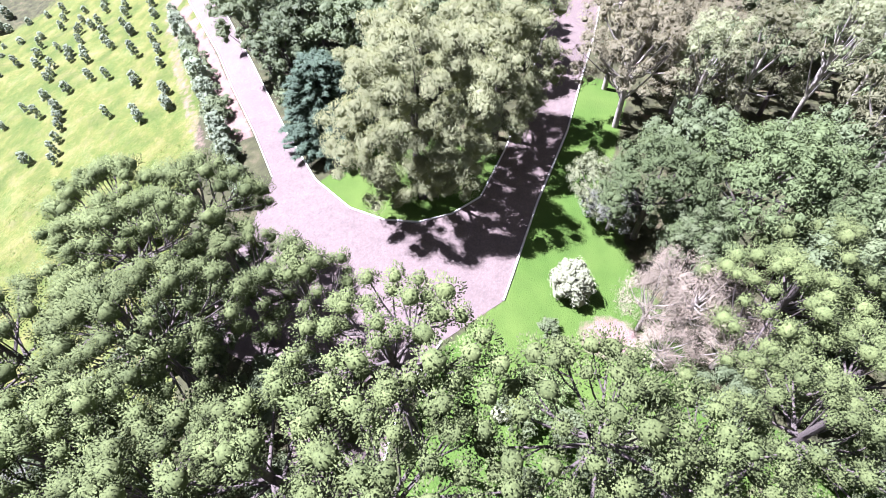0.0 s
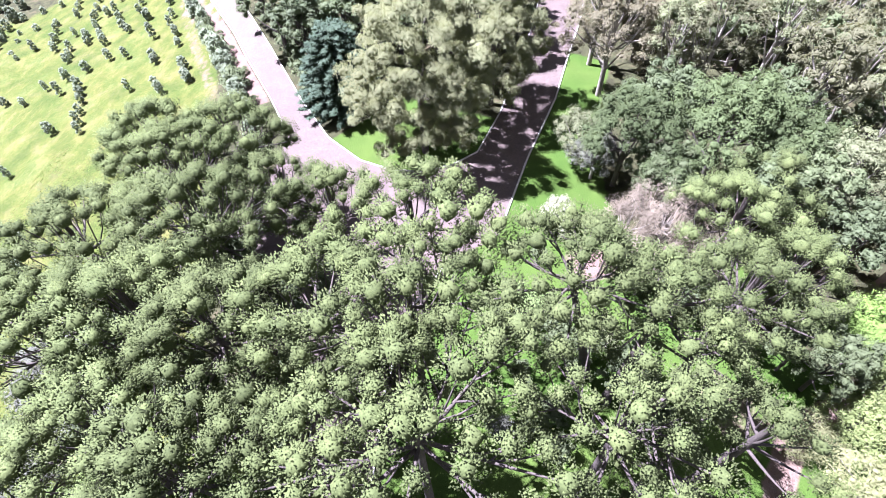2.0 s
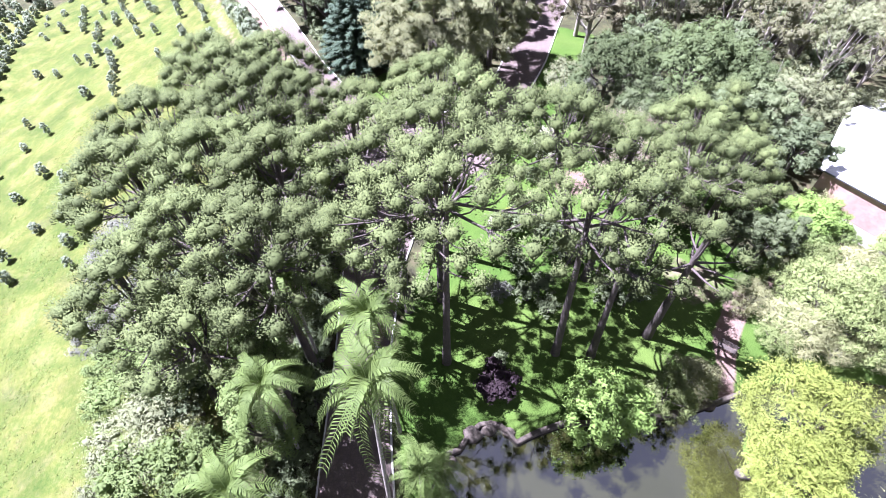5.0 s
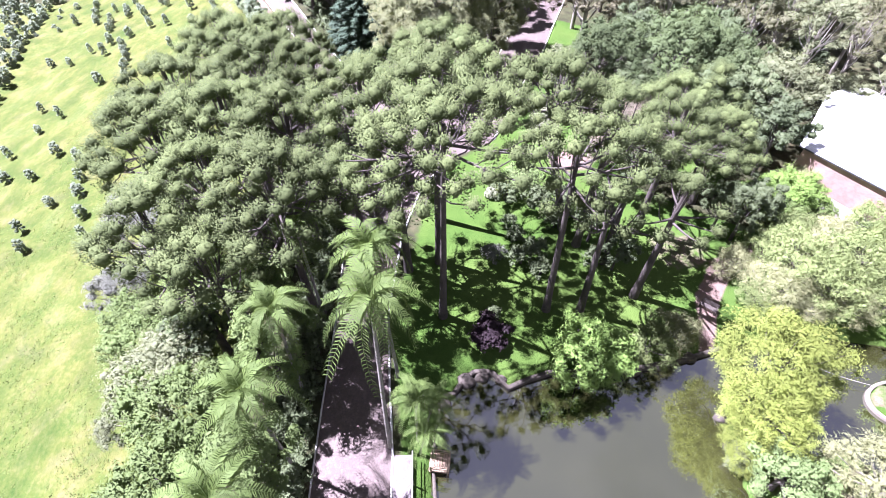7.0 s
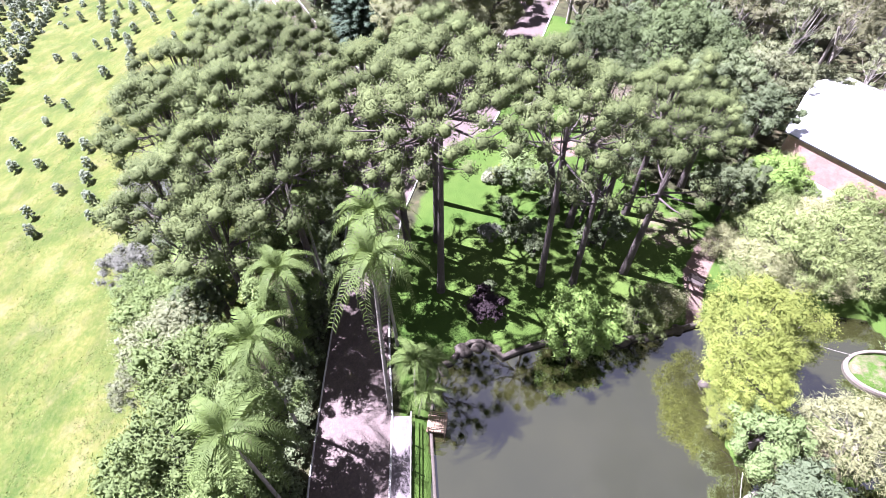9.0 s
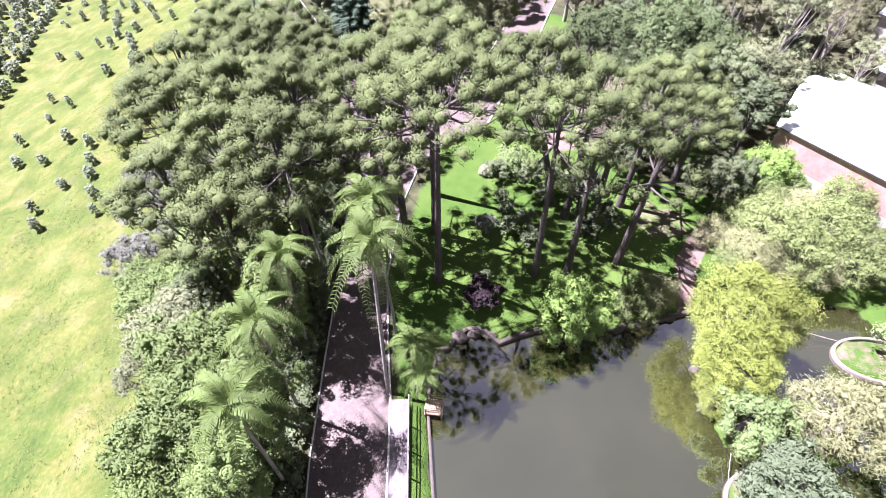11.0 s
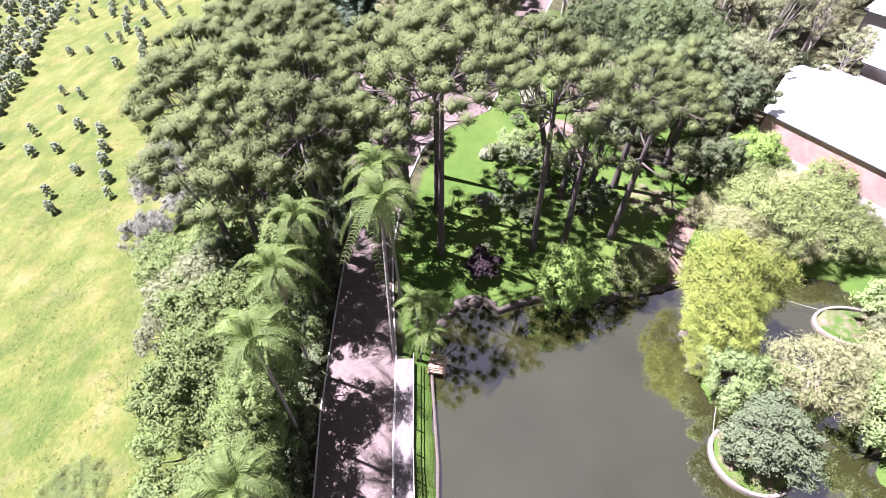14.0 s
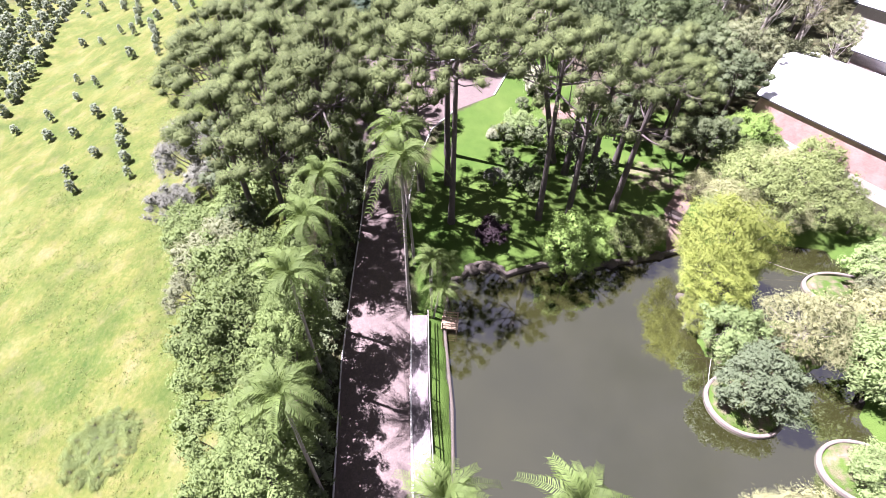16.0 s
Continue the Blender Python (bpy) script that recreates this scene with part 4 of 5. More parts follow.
for k, x, y, s in BELT_A + BELT_B:
    plant(k, x, y, s, 1.45 if k.startswith("broad") and x > -14.5 and s > 0.8 else 1.25 if k.startswith("broad") and x > -19.5 and s > 0.8 else 1.0)
for i in range(11):
    a = 6.283 * i / 11
    plant("thicket", -30.2 + 3.0 * math.cos(a), -33.8 + 2.6 * math.sin(a), rng.uniform(0.4, 0.55), 0.8)
for a in range(5):
    plant("thicket", -30.2 + 1.4 * math.cos(a * 1.26), -33.6 + 1.2 * math.sin(a * 1.26), 0.6, 0.3)
# slim young trees close along the kerb, added to dapple the road with shade
for i, (x, y) in enumerate([(-9.0, -46), (-9.6, -42.2), (-10.2, -38.6), (-10.8, -34.8), (-11.6, -31), (-12.2, -27.2), (-11.9, -25.4), (-13.2, -19), (-13.8, -15)]):
    plant("slim", x, y, (1.1, 1.02, 1.15)[i % 3], (1.2, 1.25, 1.15)[i % 3])
# undergrowth that closes the gap between the belt and the kerb
for y in np.arange(-47, 2, 1.35):
    edge = float(np.interp(y, [-46, -37.7, -27.4, -19, -10.4, 0], [-6.5, -7.7, -9.7, -10.8, -11.8, -13.5]))
    for off in (1.15, 2.6):
        plant("shrub", edge - off + rng.uniform(-0.3, 0.3), y + rng.uniform(-0.5, 0.5), rng.uniform(0.75, 1.25), rng.uniform(1.0, 1.5))
# pond banks and islands
BANK_A = [("yellow", 22.4, -14.6, 1.12), ("yellow", 22.0, -17.4, 0.85), ("yellow", 21.2, -18.8, 0.55), ("palebush", 22.2, -21.4, 1.15), ("round", 23.1, -26.5, 1.28), ("dry", 28.4, -21.2, 1.3), ("palebush", 38.2, -13.0, 1.3), ("dry", 37.4, -17.0, 1.1), ("pale", 20.9, -19.4, 0.34),
    ("palebush", 35.5, -20.5, 1.2), ("palebush", 33.6, -24.6, 1.7), ("lime", 31.5, -4.6, 0.9), ("lime", 27.6, -0.4, 0.75), ("lime", 37.0, -3.4, 0.95), ("dry", 21.4, -36.4, 0.9), ("dry", 24.4, -36.8, 1.0), ("palebush", 29.4, -32.6, 0.95),
    ("dry", 27, -5, 1.0), ("lime", 29.2, -2.6, 1.05), ("dry", 31.6, -0.6, 1.1), ("lime", 34.6, -1.6, 1.0)]
BANK_B = [("palebush", 30.5, -34, 1.1), ("acid", 9.9, -13.2, 1.42), ("lime", 15, -11.6, 0.68), ("dry", 17.4, -9.9, 0.8), ("broad", 42.5, -8.5, 0.85), ("broad", 47, -4, 0.85), ("broad", 35.2, 6.2, 0.4), ("pale", 41, -16, 0.9),
    ("broad2", 31, 5, 0.55), ("broad", 33.5, 0.4, 0.5), ("dry", 34.5, 11, 0.8), ("lime", 30, 2.0, 0.8), ("dry", 34.4, 2.6, 0.9), ("dry", 24.6, -1.6, 0.7), ("lime", 25.4, -5.6, 0.55), ("lime", 39, 4.2, 0.8), ("acid", 32.6, 7.5, 1.3),
    ("acid", 29.5, 8, 1.0), ("palebush", 39.5, 3.2, 0.8), ("pale", 38.2, -14.2, 0.6), ("pale", 36.9, -15.2, 0.42), ("lime", 36.4, -5.4, 0.8), ("lime", 39.2, -6.2, 0.62), ("dry", 33.4, -5.6, 0.8), ("dry", 30.2, -6.0, 0.6)]
for k, x, y, s in BANK_A + BANK_B:
    plant(k, x, y, s)
# lawn shrubs
for k, x, y, s in [("white", 7.2, 18.9, 1.5), ("white", 1.3, 7.0, 0.55), ("shrub", 3.0, 6.6, 1.4), ("purple", 1.9, -11.6, 1.3), ("shrub", 2.2, -9.2, 0.7), ("shrub", 4, 0.5, 1.0),
                   ("shrub", 8, 3, 1.0), ("shrub", 4.6, -2.4, 1.2), ("shrub", 6.4, -3.6, 1.1), ("grey", 1.9, -2.8, 0.42), ("shrub", 3.4, 2.2, 1.0), ("palebush", 4.6, 8.6, 0.85), ("yellow", 2.5, 7.4, 0.24), ("shrub", 6.2, 6.0, 1.5), ("acid", 8.6, 4.6, 0.6), ("pale", 10.6, 5.2, 0.35), ("shrub", 12.6, 3.6, 1.4), ("shrub", -10.8, 29.3, 1.35), ("shrub", 6, -1, 1.2), ("shrub", 12, -2, 1.3), ("shrub", 1.8, 7.4, 0.9), ("shrub", 5.2, 14.5, 1.0), ("dark", 11.4, 1.2, 0.55), ("dark", 13.4, -2.4, 0.42), ("dense", 8.0, 3.8, 0.42), ("dense", 24.6, 4.6, 0.5)]:
    plant(k, x, y, s)
# right-hand wood, and the trees along the west road
WOODS_A = [("dead", 12.8, 15.6, 1.0), ("dead", 16.2, 15.8, 1.1), ("dead", 18.3, 12.6, 1.0), ("dead", 13.6, 12.2, 0.8), ("dead", 15.6, 19.0, 0.9), ("dark", 18, 31, 1.0), ("oak", 13.6, 25.6, 1.15), ("oak", 22.4, 25.6, 1.3), ("oak", 28.4, 24.2, 1.1), ("oak", 17.6, 21.4, 0.8), ("dark", 28.5, 30, 1.0), ("dark", 25, 18.5, 0.9), ("dense", 29, 19.5, 0.9), ("dark", 31.5, 14, 0.85),
    ("pale", 34, 22, 1.3), ("euc2", 19.5, 38.5, 0.9), ("euc", 24, 38.5, 1.0), ("euc2", 31, 40, 1.0), ("euc", 37.5, 34, 1.0), ("pale", 9.8, 28.8, 0.85), ("grey", 11.2, 26.5, 1.0), ("dense", 16.5, 21.5, 0.75),
    ("dark", 17, 8.5, 0.6), ("euc2", 38, 27, 0.9), ("euc", 46, 31, 0.85)]
WOODS_B = [("euc2", 43, 37, 0.95), ("euc", 50, 39, 0.9), ("euc2", 47.5, 24.5, 0.6), ("euc", 52, 46, 0.95), ("pale", 43, 24.5, 0.9), ("dark", 40, 31, 0.8), ("dark", 24, 12, 0.7), ("dense", 26, 3, 0.65),
    ("dark", -26.5, 46.5, 1.0), ("dense", -31.5, 50.6, 1.15), ("dense", -38.6, 61.0, 1.2), ("dark", -25, 50, 1.15), ("dense", -35.2, 58, 1.2), ("dark", -29.5, 57, 1.2), ("dark", -18.5, 47.5, 1.15), ("dense", -40.5, 66, 1.25),
    ("dense", -46, 74, 1.25), ("tan", 13.6, 42.8, 1.0), ("tan", 20.5, 45.5, 0.9), ("dense", -11, 45, 1.25)]
WOODS = WOODS_A + WOODS_B
for k, x, y, s in WOODS:
    plant(k, x, y, s)
wood_edge = [(9, 46), (26, 33), (36, 27), (43, 33), (64, 24), (95, 60), (95, 118), (-52, 118), (-44, 74), (-24, 53), (-8, 47), (2, 52)]
spots = [(x, y) for _, x, y, _ in WOODS]
for gx_ in np.arange(-50, 95, 6.3):
    for gy_ in np.arange(32, 84, 6.3):
        x, y = gx_ + rng.uniform(-1.7, 1.7), gy_ + rng.uniform(-1.7, 1.7)
        ax, ay = np.array([x]), np.array([y])
        if inside_distance(ax, ay, wood_edge)[0] < 0 or inside_distance(ax, ay, ROAD_EDGE)[0] > -2.6 or min(math.hypot(x - a, y - b) for a, b in spots) < 3.6:
            continue
        if inside_distance(ax, ay, [(44, 16), (52, 42), (58, 60), (80, 56), (78, 20), (60, 10)])[0] > 0:
            continue
        east = x > 14 + 6 * math.sin(y * 0.2)
        plant(random.choice(["far_euc", "far_euc", "far_dark", "far_dense"] if east else ["far_dark", "far_dense", "far_dark"]), x, y, rng.uniform(0.85, 1.2))
# hedge beside the west road
for i in range(46):
    f = i / 45
    x, y = -33.2 - 25.5 * f + rng.uniform(-0.5, 0.5), 36.6 + 37.4 * f + rng.uniform(-0.5, 0.5)
    plant("orchard" if rng.uniform() < 0.55 else "shrub", x, y, rng.uniform(0.8, 1.35) * (1.5 if i % 5 == 2 else 1.0))
    if i % 4 == 0 and i < 30:
        plant("shrub", x + 2.6, y - 0.6, rng.uniform(0.5, 0.8))

# orchard in slanting rows
ROWS_AT = [(-84.7, 39.3), (-79.7, 31.9), (-69.0, 23.5), (-77.2, 35.4), (-70.6, 18.5), (-61.1, 11.1), (-63.1, 6.6), (-59.6, 2.8), (-77.1, 19.4), (-81.7, 26.0), (-56.6, 12.2), (-52.9, 7.6), (-50.1, 3.8), (-96.9, 58.6),
    (-90.0, 56.4), (-86.3, 59.4), (-81.9, 60.9), (-87.3, 69.8), (-109.6, 64.0), (-84.5, 73.0), (-77.4, 61.8), (-72.9, 63.4), (-89.6, 24.7), (-62.1, 20.3)]
ROWS_FAR = [(-80.8, 56.5), (-74.1, 44.3), (-75.5, 56.0), (-68.1, 44.7), (-71.6, 50.9), (-86.9, 68.1), (-89.3, 73.0), (-85.9, 75.2), (-78.2, 70.3), (-67.9, 61.9), (-73.2, 72.2), (-69.8, 74.9), (-64.0, 66.2), (-59.8, 58.4),
    (-52.5, 47.0), (-60.8, 68.0), (-47.7, 48.1), (-51.1, 52.9), (-60.9, 50.5), (-74.4, 79.4), (-85.4, 83.6), (-89.3, 83.4), (-58.6, 15.6), (-69.9, 47.8), (-66.6, 42.4), (-73.6, 53.5)]
# the rows go on up the slope, and close up beside the road
for k in range(9):
    for s in np.arange(32 if k > 1 else 2, 62, 5.4 if k > 1 else 4.4):
        if rng.uniform() < 0.75:
            ROWS_FAR.append((-47.0 - 6.2 * k - 0.53 * s + rng.normal(0, 0.4), 47.5 + 0.85 * s + rng.normal(0, 0.4)))
for i, (x, y) in enumerate(ROWS_AT + ROWS_FAR):
    plant("orchard" if i % 3 else "orchard2", x, y, rng.uniform(0.8, 1.15), rng.uniform(0.85, 1.1))
# the close-set plantation beyond the orchard
for k in range(6):
    for s in np.arange(0, 98, 4.0):
        x, y = -96.5 - 4.2 * k - 0.39 * s + rng.normal(0, 0.4), 31 - 1.6 * k + 0.92 * s + rng.normal(0, 0.4)
        if rng.uniform() < 0.85:
            plant("orchard", x, y, rng.uniform(1.2, 1.75))
# bushes at the road's edge
for i in range(9):
    f = i / 8
    plant("orchard" if i % 2 else "shrub", -27.8 - 4.4 * f + rng.uniform(-0.5, 0.5), 27.5 + 8.5 * f, rng.uniform(0.9, 1.4))
    plant("shrub", -24.6 - 9.6 * f + rng.uniform(-0.4, 0.4), 41 + 14.5 * f, rng.uniform(1.0, 1.6))

# weeds in the meadow
n = 19000
wx, wy = rng.uniform(-70, -20, n), rng.uniform(-46, 40, n)
patch = np.sin(wx * 0.5 + 1.3 * np.sin(wy * 0.21)) * np.cos(wy * 0.43 + np.sin(wx * 0.33)) + rng.normal(0, 0.35, n)
keep = (wx < -23 - np.where(wy > -5, 0.38 * (wy + 5), 0.3 * (wy + 5))) & (patch > 0.2)
wx, wy = wx[keep], wy[keep]
v, q, nm = puffs(rng, np.stack([wx, wy, height(wx, wy) + 0.02], 1), rng.uniform(0.12, 0.42, len(wx)), 12, 0.17, 0.06, 0.0, 0.3, 0.22, 0.0, 0.3)
tagged(put("weeds", mesh_of("weeds", v, q, WEED, True, unit(nm * 0.35 + np.array([0, 0, 1.0])))), "scattered tufts of tall weeds in the meadow", "weeds", kind="stuff")


# ---- palms ----
def frond_mesh(length, droop, material):
    """A feather frond along +x: an arching rib with two combs of hanging leaflets."""
    n = 34
    s = np.linspace(0.05, 1, n)
    rib = np.stack([length * (s - 0.34 * s ** 3), np.zeros(n), length * (0.62 * s - droop * s ** 2.2)], 1)
    v, q = tubes([[(*p, 0.04 * (1 - 0.8 * k)) for p, k in zip(rib[::3], s[::3])]], 4)
    tang = unit(np.gradient(rib, axis=0))
    bv = []
    for i in range(2, n):
        ll = 0.78 * math.sin(min(1, 0.2 + s[i]) ** 0.7 * 2.5 + 0.25) + 0.2
        for side in (-1, 1):
            out_ = unit(np.array([0, side, 0]) * 0.85 + tang[i] * 0.6 + np.array([0, 0, 0.12]) + rng.normal(0, 0.1, 3))
            down = unit(out_ * 0.55 + tang[i] * 0.3 + np.array([0, 0, -1.4]))
            mid = rib[i] + out_ * ll * 0.5
            end = mid + down * ll * 0.55
            w = tang[i] * 0.037
            bv += [rib[i] - w * 0.5, rib[i] + w * 0.5, mid + w, mid - w, mid - w, mid + w, end + w * 0.15, end - w * 0.15]
    bq = np.arange(len(bv)).reshape(-1, 4) + len(v)
    return mesh_of("frond", np.concatenate([v, np.array(bv)]), np.concatenate([q, bq]), material)


FRONDS = [frond_mesh(3.1, 1.05, PALM), frond_mesh(3.3, 1.5, PALM), frond_mesh(3.2, 1.95, PALM)]
FROND_DRY = frond_mesh(2.6, 1.5, PALMDEAD)


def palm(x, y, crown, n=15, size=1.0, label="feathery queen palm with pale slender trunk beside the road"):
    z0 = gz(x, y)
    t = thing("palm_tree", x, y, z0, label, "palm tree", "roadside palms")
    c = np.array(crown) - np.array([x, y, z0])
    path = [(c[0] * s ** 1.3, c[1] * s ** 1.3, c[2] * s - (0.2 if s == 0 else 0), (0.14 - 0.045 * s) * size) for s in np.linspace(0, 1, 10)]
    v, q = tubes([path], 9)
    put("trunk", mesh_of("trunk", v, q, PALMBARK, True), t)
    for i in range(n):
        a = 137.5 * i + rng.uniform(-12, 12)
        f = i / n
        me_ = FRONDS[0] if f < 0.35 else FRONDS[1] if f < 0.7 else FRONDS[2]
        up = 74 - 84 * f
        m = Matrix.Translation(c) @ Euler((0, 0, radians(a))).to_matrix().to_4x4() @ Euler((rng.uniform(-0.3, 0.3), -radians(up) * 0.75, 0)).to_matrix().to_4x4() @ Matrix.Scale(size * rng.uniform(0.85, 1.1), 4)
        put("frond", me_, t, "", m)
    for i in range(2):
        m = Matrix.Translation(c) @ Euler((0, radians(25), rng.uniform(0, 6.28))).to_matrix().to_4x4() @ Matrix.Scale(size * 0.8, 4)
        put("frond", FROND_DRY, t, "dry brown hanging frond", m)
    return t


palm(-4.9, -21.6, (-5.4, -18.8, 15.2), 19, 1.15)
palm(-12.4, -18.2, (-11.7, -18.6, 13.0))
palm(-11.4, -23.8, (-11.2, -24.2, 13.6))
palm(-10.6, -29.2, (-10.4, -29.5, 14.0))
palm(-8.6, -37.0, (-8.7, -36.6, 13.0))
palm(-13.0, -10.6, (-13.0, -10.8, 12.8))
palm(-5.3, -15.9, (-6.4, -14.4, 14.6), 18, 1.1)
for dx, dy, hh in ((0, 0, 6.6), (0.7, 0.5, 5.4), (-0.3, 1.0, 4.8), (0.5, -0.8, 4.2)):
    palm(-3.0 + dx * 0.6, -20.8 + dy, (-2.9 + dx * 1.6, -20.4 + dy * 1.4, hh), 15, 0.72, "small clustered palm between pavement and pond")
palm(0.0, -40.6, (0.1, -39.7, 10.5), 22, 0.95)
palm(6.8, -42.0, (6.7, -39.4, 11.0), 22, 0.95, "feathery palm on the near pond bank")

# ---- pond edge, dock, fence ----
def ring(cx, cy, rx, ry, a0, a1, n=26):
    return [(cx + rx * math.cos(radians(a)), cy + ry * math.sin(radians(a))) for a in np.linspace(a0, a1, n)]


def rim(name, pts, material, label, width=0.35, tall=0.42, closed=False):
    v, q = swept(pts, width, -tall, 0.0, closed)
    return tagged(put(name, mesh_of(name, v, q, material)), label, "pond edge", kind="structure")


rim("pond_wall_1", POND_EDGE[3:16], DARKSTONE, "dark mossy stone edge of the pond", 0.4, 0.5)
rim("pond_wall_2", POND_EDGE[0:4], DARKSTONE, "dark mossy stone edge of the pond", 0.25, 0.35)
for i, (cx, cy, rx, ry) in enumerate(ISLANDS[3:]):
    rim("island_rim_%d" % (i + 1), ring(cx, cy, rx, ry, 0, 352, 40), CONCRETE, "pale concrete rim of a pond island", 0.28, 0.3, True)


def dock():
    t = thing("dock", -1.2, -22.1, 0.0, "small weathered wooden dock with rails over the pond", "dock")
    for i in range(8):
        b = bmesh.new()
        box(b, (0.17, 1.35, 0.05), (-0.65 + i * 0.19, 0, 0.5), 0, 0.008)
        part("plank", b, WOOD, t)
    for px, py in ((-0.6, -0.6), (0.65, -0.6), (-0.6, 0.6), (0.65, 0.6)):
        b = bmesh.new()
        box(b, (0.1, 0.1, 2.1), (px, py, 0.35), 0, 0.01)
        part("post", b, WOOD, t)
    for py in (-0.6, 0.6):
        for zz in (0.95, 1.32):
            b = bmesh.new()
            box(b, (1.45, 0.06, 0.09), (0.05, py, zz), 0, 0.008)
            part("rail", b, WOOD, t)


dock()


def bench(x, y, turn):
    """A slatted garden bench."""
    t = thing("garden_bench", x, y, gz(x, y), "dark wooden garden bench on the reddish path", "bench", turn=turn)
    for i in range(4):
        b = bmesh.new()
        box(b, (1.5, 0.1, 0.04), (0, -0.18 + 0.12 * i, 0.44), 0, 0.006)
        part("seat_slat", b, DARKWOOD, t)
    for i in range(3):
        b = bmesh.new()
        box(b, (1.5, 0.035, 0.1), (0, 0.26 + 0.02 * i, 0.58 + 0.14 * i), 0, 0.006)
        part("back_slat", b, DARKWOOD, t)
    for px in (-0.66, 0.66):
        for py, hh in ((-0.18, 0.44), (0.26, 0.92)):
            b = bmesh.new()
            box(b, (0.07, 0.07, hh + 0.1), (px, py, hh / 2 - 0.05), 0, 0.006)
            part("leg", b, DARKWOOD, t)
        b = bmesh.new()
        box(b, (0.06, 0.5, 0.05), (px, 0.03, 0.64), 0, 0.006)
        part("armrest", b, DARKWOOD, t)


bench(21.4, -6.3, -35)


def fence(points, gap=1.9):
    """A low rustic fence along the pavement: posts and two rails."""
    t = thing("fence", points[0][0], points[0][1], 0, "low pale wooden fence between pavement and pond", "fence")
    ox, oy = points[0]
    for (x1, y1), (x2, y2) in zip(points[:-1], points[1:]):
        n = max(1, round(math.hypot(x2 - x1, y2 - y1) / gap))
        for i in range(n):
            ax, ay = x1 + (x2 - x1) * i / n, y1 + (y2 - y1) * i / n
            bx, by = x1 + (x2 - x1) * (i + 1) / n, y1 + (y2 - y1) * (i + 1) / n
            za, zb = float(land(ax, ay)), float(land(bx, by))
            v, q = tubes([[(ax - ox, ay - oy, za - 0.9, 0.07), (ax - ox + random.uniform(-.03, .03), ay - oy, za + 0.95, 0.055)]], 7)
            put("post", mesh_of("post", v, q, GREYWOOD, True), t)
            for hh in (0.5, 0.88):
                v, q = tubes([[(ax - ox, ay - oy, za + hh, 0.04), ((ax + bx) / 2 - ox, (ay + by) / 2 - oy, (za + zb) / 2 + hh - random.uniform(0, 0.05), 0.045), (bx - ox, by - oy, zb + hh, 0.04)]], 6)
                put("rail", mesh_of("rail", v, q, GREYWOOD, True), t)


fence([(x + 1.45, y + 0.2) for x, y in WALK_IN])


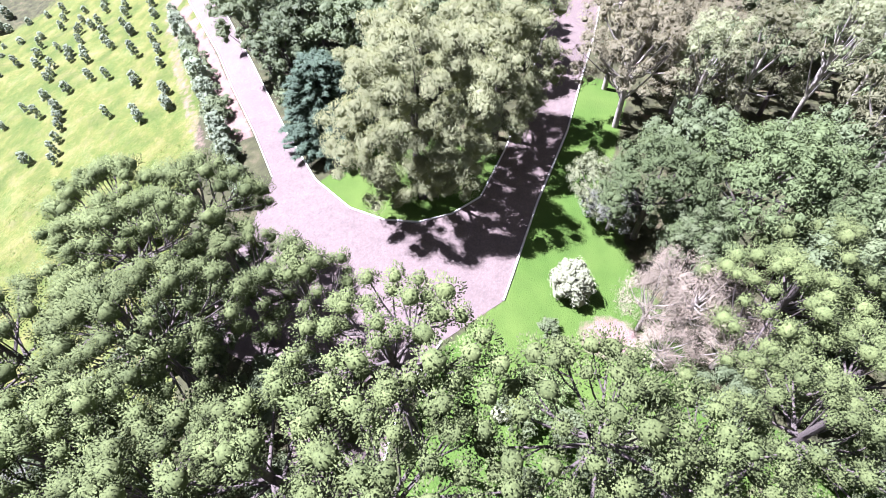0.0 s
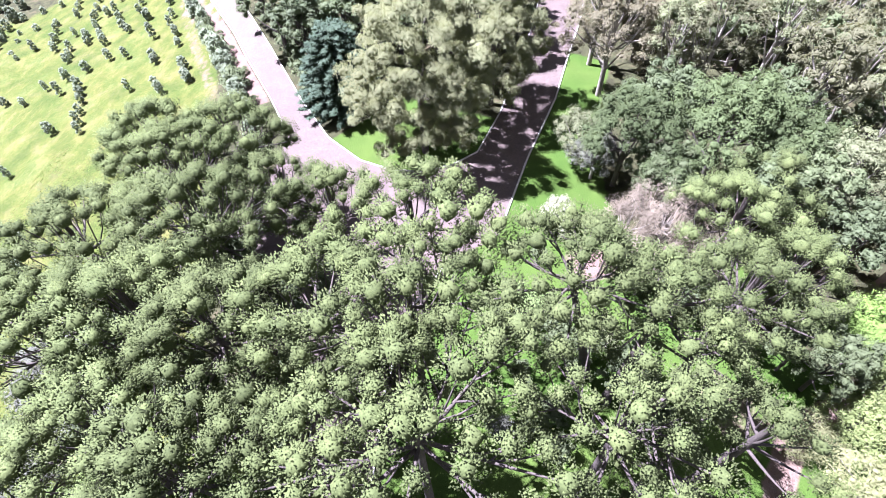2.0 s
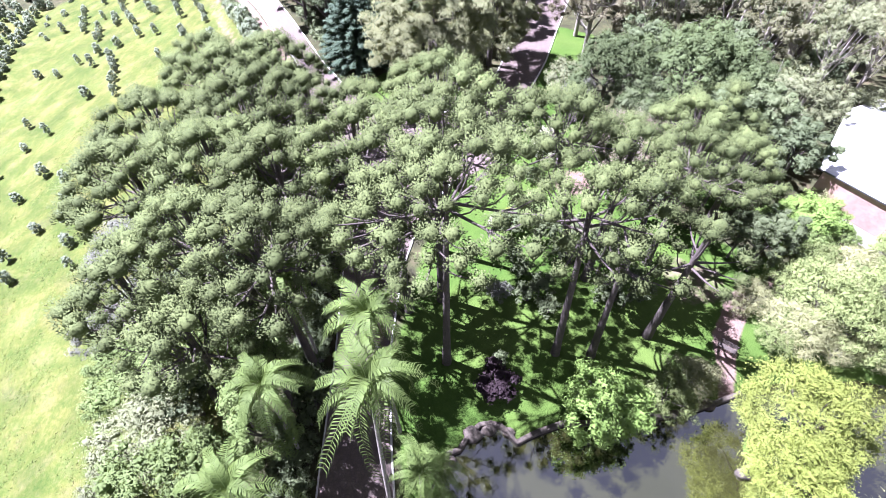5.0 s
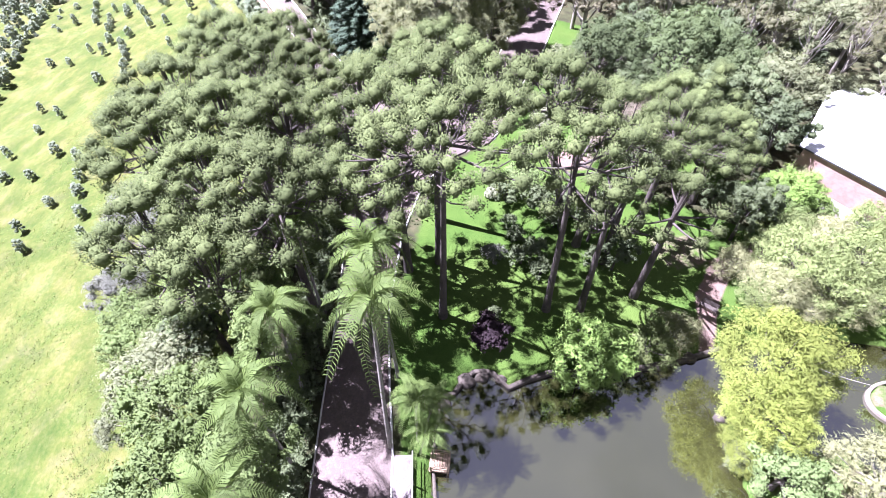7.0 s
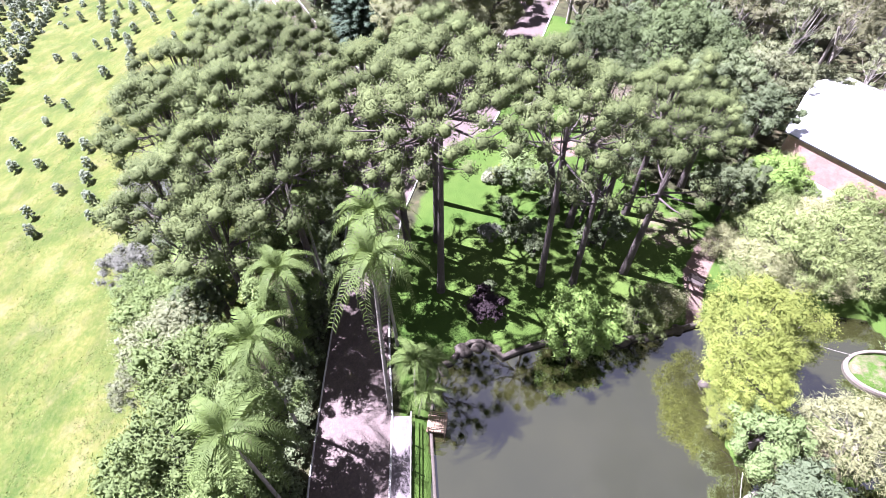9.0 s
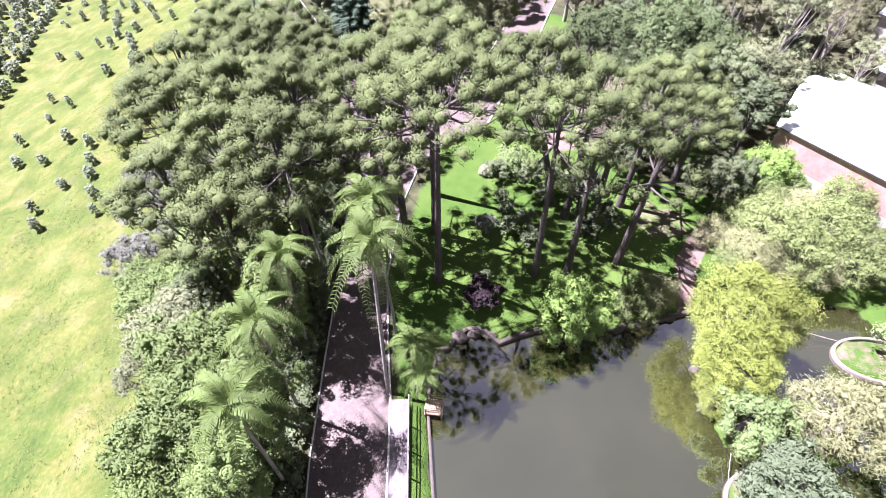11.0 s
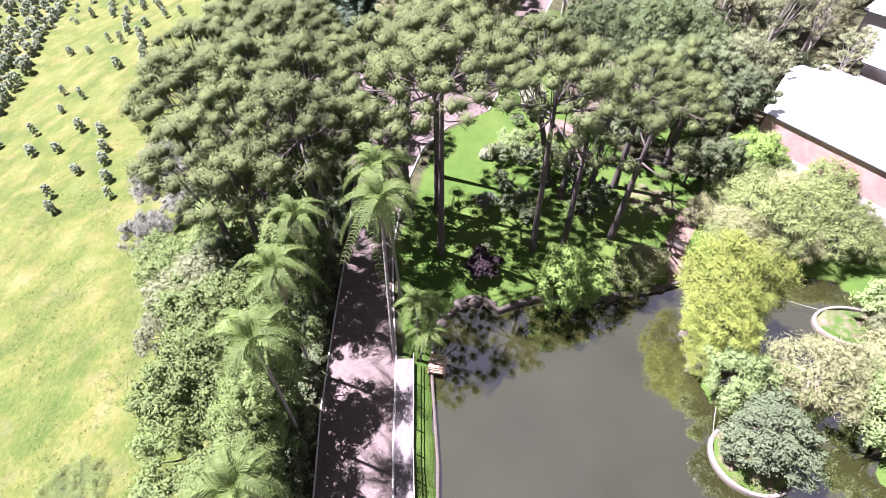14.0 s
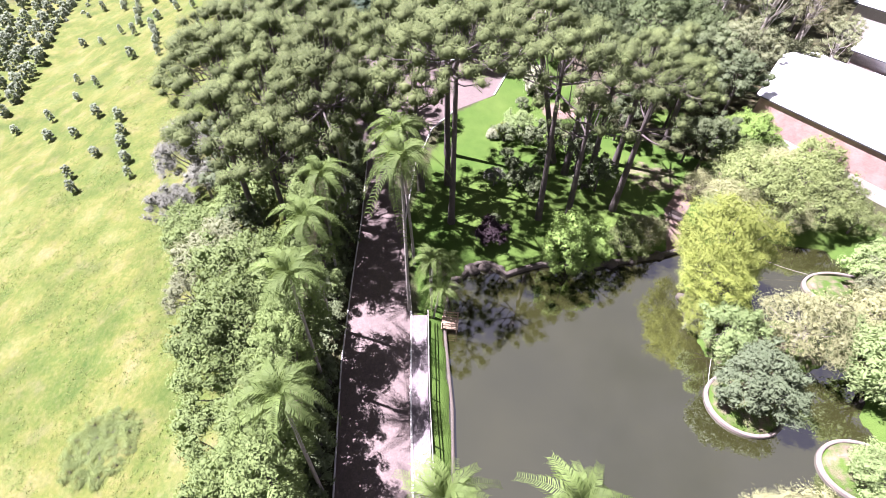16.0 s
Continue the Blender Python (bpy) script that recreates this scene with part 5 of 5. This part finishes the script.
# ---- buildings ----
def hall():
    """Brick hall with a shallow white sheet roof."""
    U, V = Vector((0.62, -0.785, 0)), Vector((0.785, 0.62, 0))
    ox, oy, zb, eave, ridge, length, half, skew = 34.1, 13.1, 0.6, 6.3, 8.1, 22.0, 9.0, 3.2
    t = new("brick_hall")
    t.matrix_basis = Matrix(((U.x, V.x, 0, ox), (U.y, V.y, 0, oy), (0, 0, 1, zb), (0, 0, 0, 1)))
    tagged(t, "weathered brick hall with a white sheet-metal roof", "building")
    h = eave - zb
    def slab(name, x0, x1, y0, y1, z0, z1, mat, parent=t, uv=True):
        b = bmesh.new()
        box(b, (x1 - x0, y1 - y0, z1 - z0), ((x0 + x1) / 2, (y0 + y1) / 2, (z0 + z1) / 2))
        if uv:
            layer = b.loops.layers.uv.new("UVMap")
            for f in b.faces:
                for l in f.loops:
                    c = l.vert.co
                    l[layer].uv = ((c.x + c.y), c.z)
        return part(name, b, mat, parent)
    front = slab("wall", 0.4, length, 0.0, 0.25, -1.0, h, BRICK)
    slab("plinth", 0.4, length, -0.06, 0.0, -1.0, 2.1, PLASTER, front)
    slab("wall", 0.4, 0.65, 0.25, 2 * half, -1.0, h - 0.1, BRICK)
    slab("wall", length - 0.25, length, 0.25, 2 * half, -1.0, h, BRICK)
    slab("wall", 0.65, length - 0.25, 2 * half - 0.25, 2 * half, -1.0, h, BRICK)
    rise = ridge - eave
    for sgn in (0, 1):
        prof = [(s * (half + 0.3) - 0.1, h + rise * math.sin(s * math.pi / 2 * 0.98) * 0.3 + rise * s * 0.7) for s in np.linspace(0, 1, 9)]
        vs, fs = [], []
        nx_ = 45
        for i in range(nx_ + 1):
            for (yy, zz) in prof:
                vs.append((i * (length + 0.5) / nx_ - 0.1 - skew * (min(1, (yy + 0.1) / half) if not sgn else 1), yy if not sgn else 2 * half + 0.4 - yy, zz + 0.05 + (0.03 if i % 2 else 0)))
        k = len(prof)
        for i in range(nx_):
            for j in range(k - 1):
                f = (i * k + j, (i + 1) * k + j, (i + 1) * k + j + 1, i * k + j + 1)
                fs.append(f if not sgn else f[::-1])
        r = put("roof", mesh_of("roof", vs, fs, ROOFMETAL), t)
        m = r.modifiers.new("thick", 'SOLIDIFY')
        m.thickness = 0.06
    slab("gutter", -0.1, length + 0.4, -0.22, -0.1, h - 0.06, h + 0.05, GUTTER)
    for sgn in (0, 1):
        x0 = 0.4 if not sgn else length - 0.25
        b = bmesh.new()
        outline = [(0.05, h)] + [(s * half, h + rise * (0.3 * math.sin(s * math.pi / 2 * 0.98) + 0.7 * s) - 0.05) for s in np.linspace(0.05, 1, 7)] + [(2 * half - s * half, h + rise * (0.3 * math.sin(s * math.pi / 2 * 0.98) + 0.7 * s) - 0.05) for s in np.linspace(0.9, 0.05, 6)] + [(2 * half, h)]
        f = b.faces.new([b.verts.new((x0, yy, zz)) for yy, zz in outline])
        e = bmesh.ops.extrude_face_region(b, geom=[f])
        bmesh.ops.translate(b, vec=(0.25, 0, 0), verts=[g for g in e["geom"] if isinstance(g, bmesh.types.BMVert)])
        bmesh.ops.recalc_face_normals(b, faces=b.faces[:])
        part("gable", b, PLASTER, t)
    # lean-to on the far side
    slab("annex_wall", 4.0, 10.0, 2 * half + 0.01, 2 * half + 4, -1, h - 1.2, REDPAINT)
    slab("annex_roof", 3.7, 10.3, 2 * half + 0.02, 2 * half + 4.3, h - 1.2, h - 1.08, ROOFBLUE)


hall()


def shed(name, x, y, turn, length, width, eave, ridge, label):
    """A plain gabled house seen mostly from above."""
    z0 = float(land(x, y))
    t = thing(name, x, y, z0, label, "building", turn=turn)
    for a, b_, c, d in ((0, length, 0, 0.2), (0, length, width - 0.2, width), (0, 0.2, 0.2, width - 0.2), (length - 0.2, length, 0.2, width - 0.2)):
        b = bmesh.new()
        box(b, (b_ - a, d - c, eave + 0.5), ((a + b_) / 2, (c + d) / 2, eave / 2 - 0.25))
        part("wall", b, PLASTER, t)
    for sgn in (0, 1):
        b = bmesh.new()
        y0, y1 = (-0.5, width / 2) if not sgn else (width + 0.5, width / 2)
        z_ = [eave - 0.15, ridge]
        vs = [b.verts.new(p) for p in ((-0.5, y0, z_[0]), (length + 0.5, y0, z_[0]), (length + 0.5, y1, z_[1]), (-0.5, y1, z_[1]))]
        f = b.faces.new(vs if not sgn else vs[::-1])
        e = bmesh.ops.extrude_face_region(b, geom=[f])
        bmesh.ops.translate(b, vec=(0, 0, 0.12), verts=[g for g in e["geom"] if isinstance(g, bmesh.types.BMVert)])
        bmesh.ops.recalc_face_normals(b, faces=b.faces[:])
        roof = part("roof", b, ROOFMETAL, t)
        b = bmesh.new()
        box(b, (length + 1.0, 0.14, 0.14), (length / 2, y0 + (0.02 if sgn else -0.02), eave - 0.12))
        part("gutter", b, GUTTER, roof)
    for xx in (0.0, length):
        b = bmesh.new()
        f = b.faces.new([b.verts.new((xx, 0.01, eave)), b.verts.new((xx, width - 0.01, eave)), b.verts.new((xx, width / 2, ridge - 0.05))])
        e = bmesh.ops.extrude_face_region(b, geom=[f])
        bmesh.ops.translate(b, vec=(0.15 if xx == 0 else -0.15, 0, 0), verts=[g for g in e["geom"] if isinstance(g, bmesh.types.BMVert)])
        bmesh.ops.recalc_face_normals(b, faces=b.faces[:])
        part("gable", b, PLASTER, t)


shed("outbuilding", 52, 27.5, -52, 16, 9, 5.0, 6.5, "white-roofed outbuilding behind the hall")
shed("outbuilding", 60, 45, -52, 18, 10, 5.5, 7.2, "white-roofed outbuilding among the trees")


def rope(a, b, sag, label):
    """A slack rope between two points."""
    v, q = tubes([[(a[0] + (b[0] - a[0]) * s, a[1] + (b[1] - a[1]) * s, a[2] + (b[2] - a[2]) * s - sag * 4 * s * (1 - s), 0.025) for s in np.linspace(0, 1, 12)]], 6)
    tagged(put("rope", mesh_of("rope", v, q, GREYWOOD, True)), label, "rope")


rope((26.5, -11.4, 2.4), (33.2, -12.2, 0.55), 0.3, "pale mooring rope from the bank to an island")
rope((20.9, -23.4, 0.9), (20.1, -26.2, 0.35), 0.12, "thin rope from a bush to the island rim")


def boulder(x, y, z, size, label="dark rounded boulder at the pond edge"):
    b = bmesh.new()
    bmesh.ops.create_icosphere(b, subdivisions=3, radius=1.0)
    off = Vector((x * 1.7, y * 1.3, 0))
    for v in b.verts:
        v.co *= 1 + 0.28 * noise.noise(v.co * 1.2 + off) + 0.08 * noise.noise(v.co * 4 + off)
        v.co = Vector((v.co.x * size[0], v.co.y * size[1], v.co.z * size[2]))
    for f in b.faces:
        f.smooth = True
    t = part("boulder", b, DARKSTONE, None)
    t.location = (x, y, z)
    tagged(t, label, "rock")


for x, y, s in ((0.2, -15.2, 0.8), (1.5, -14.7, 0.6), (3.1, -14.7, 0.5), (-1.3, -17.4, 0.55), (12.6, -13.1, 0.6), (14.2, -12.6, 0.7), (16.4, -12.0, 0.5), (19.2, -10.9, 0.6), (20.6, -18.4, 0.6), (20.4, -16.2, 0.5)):
    boulder(x, y, 0.1, (s, s * 0.8, s * 0.75))
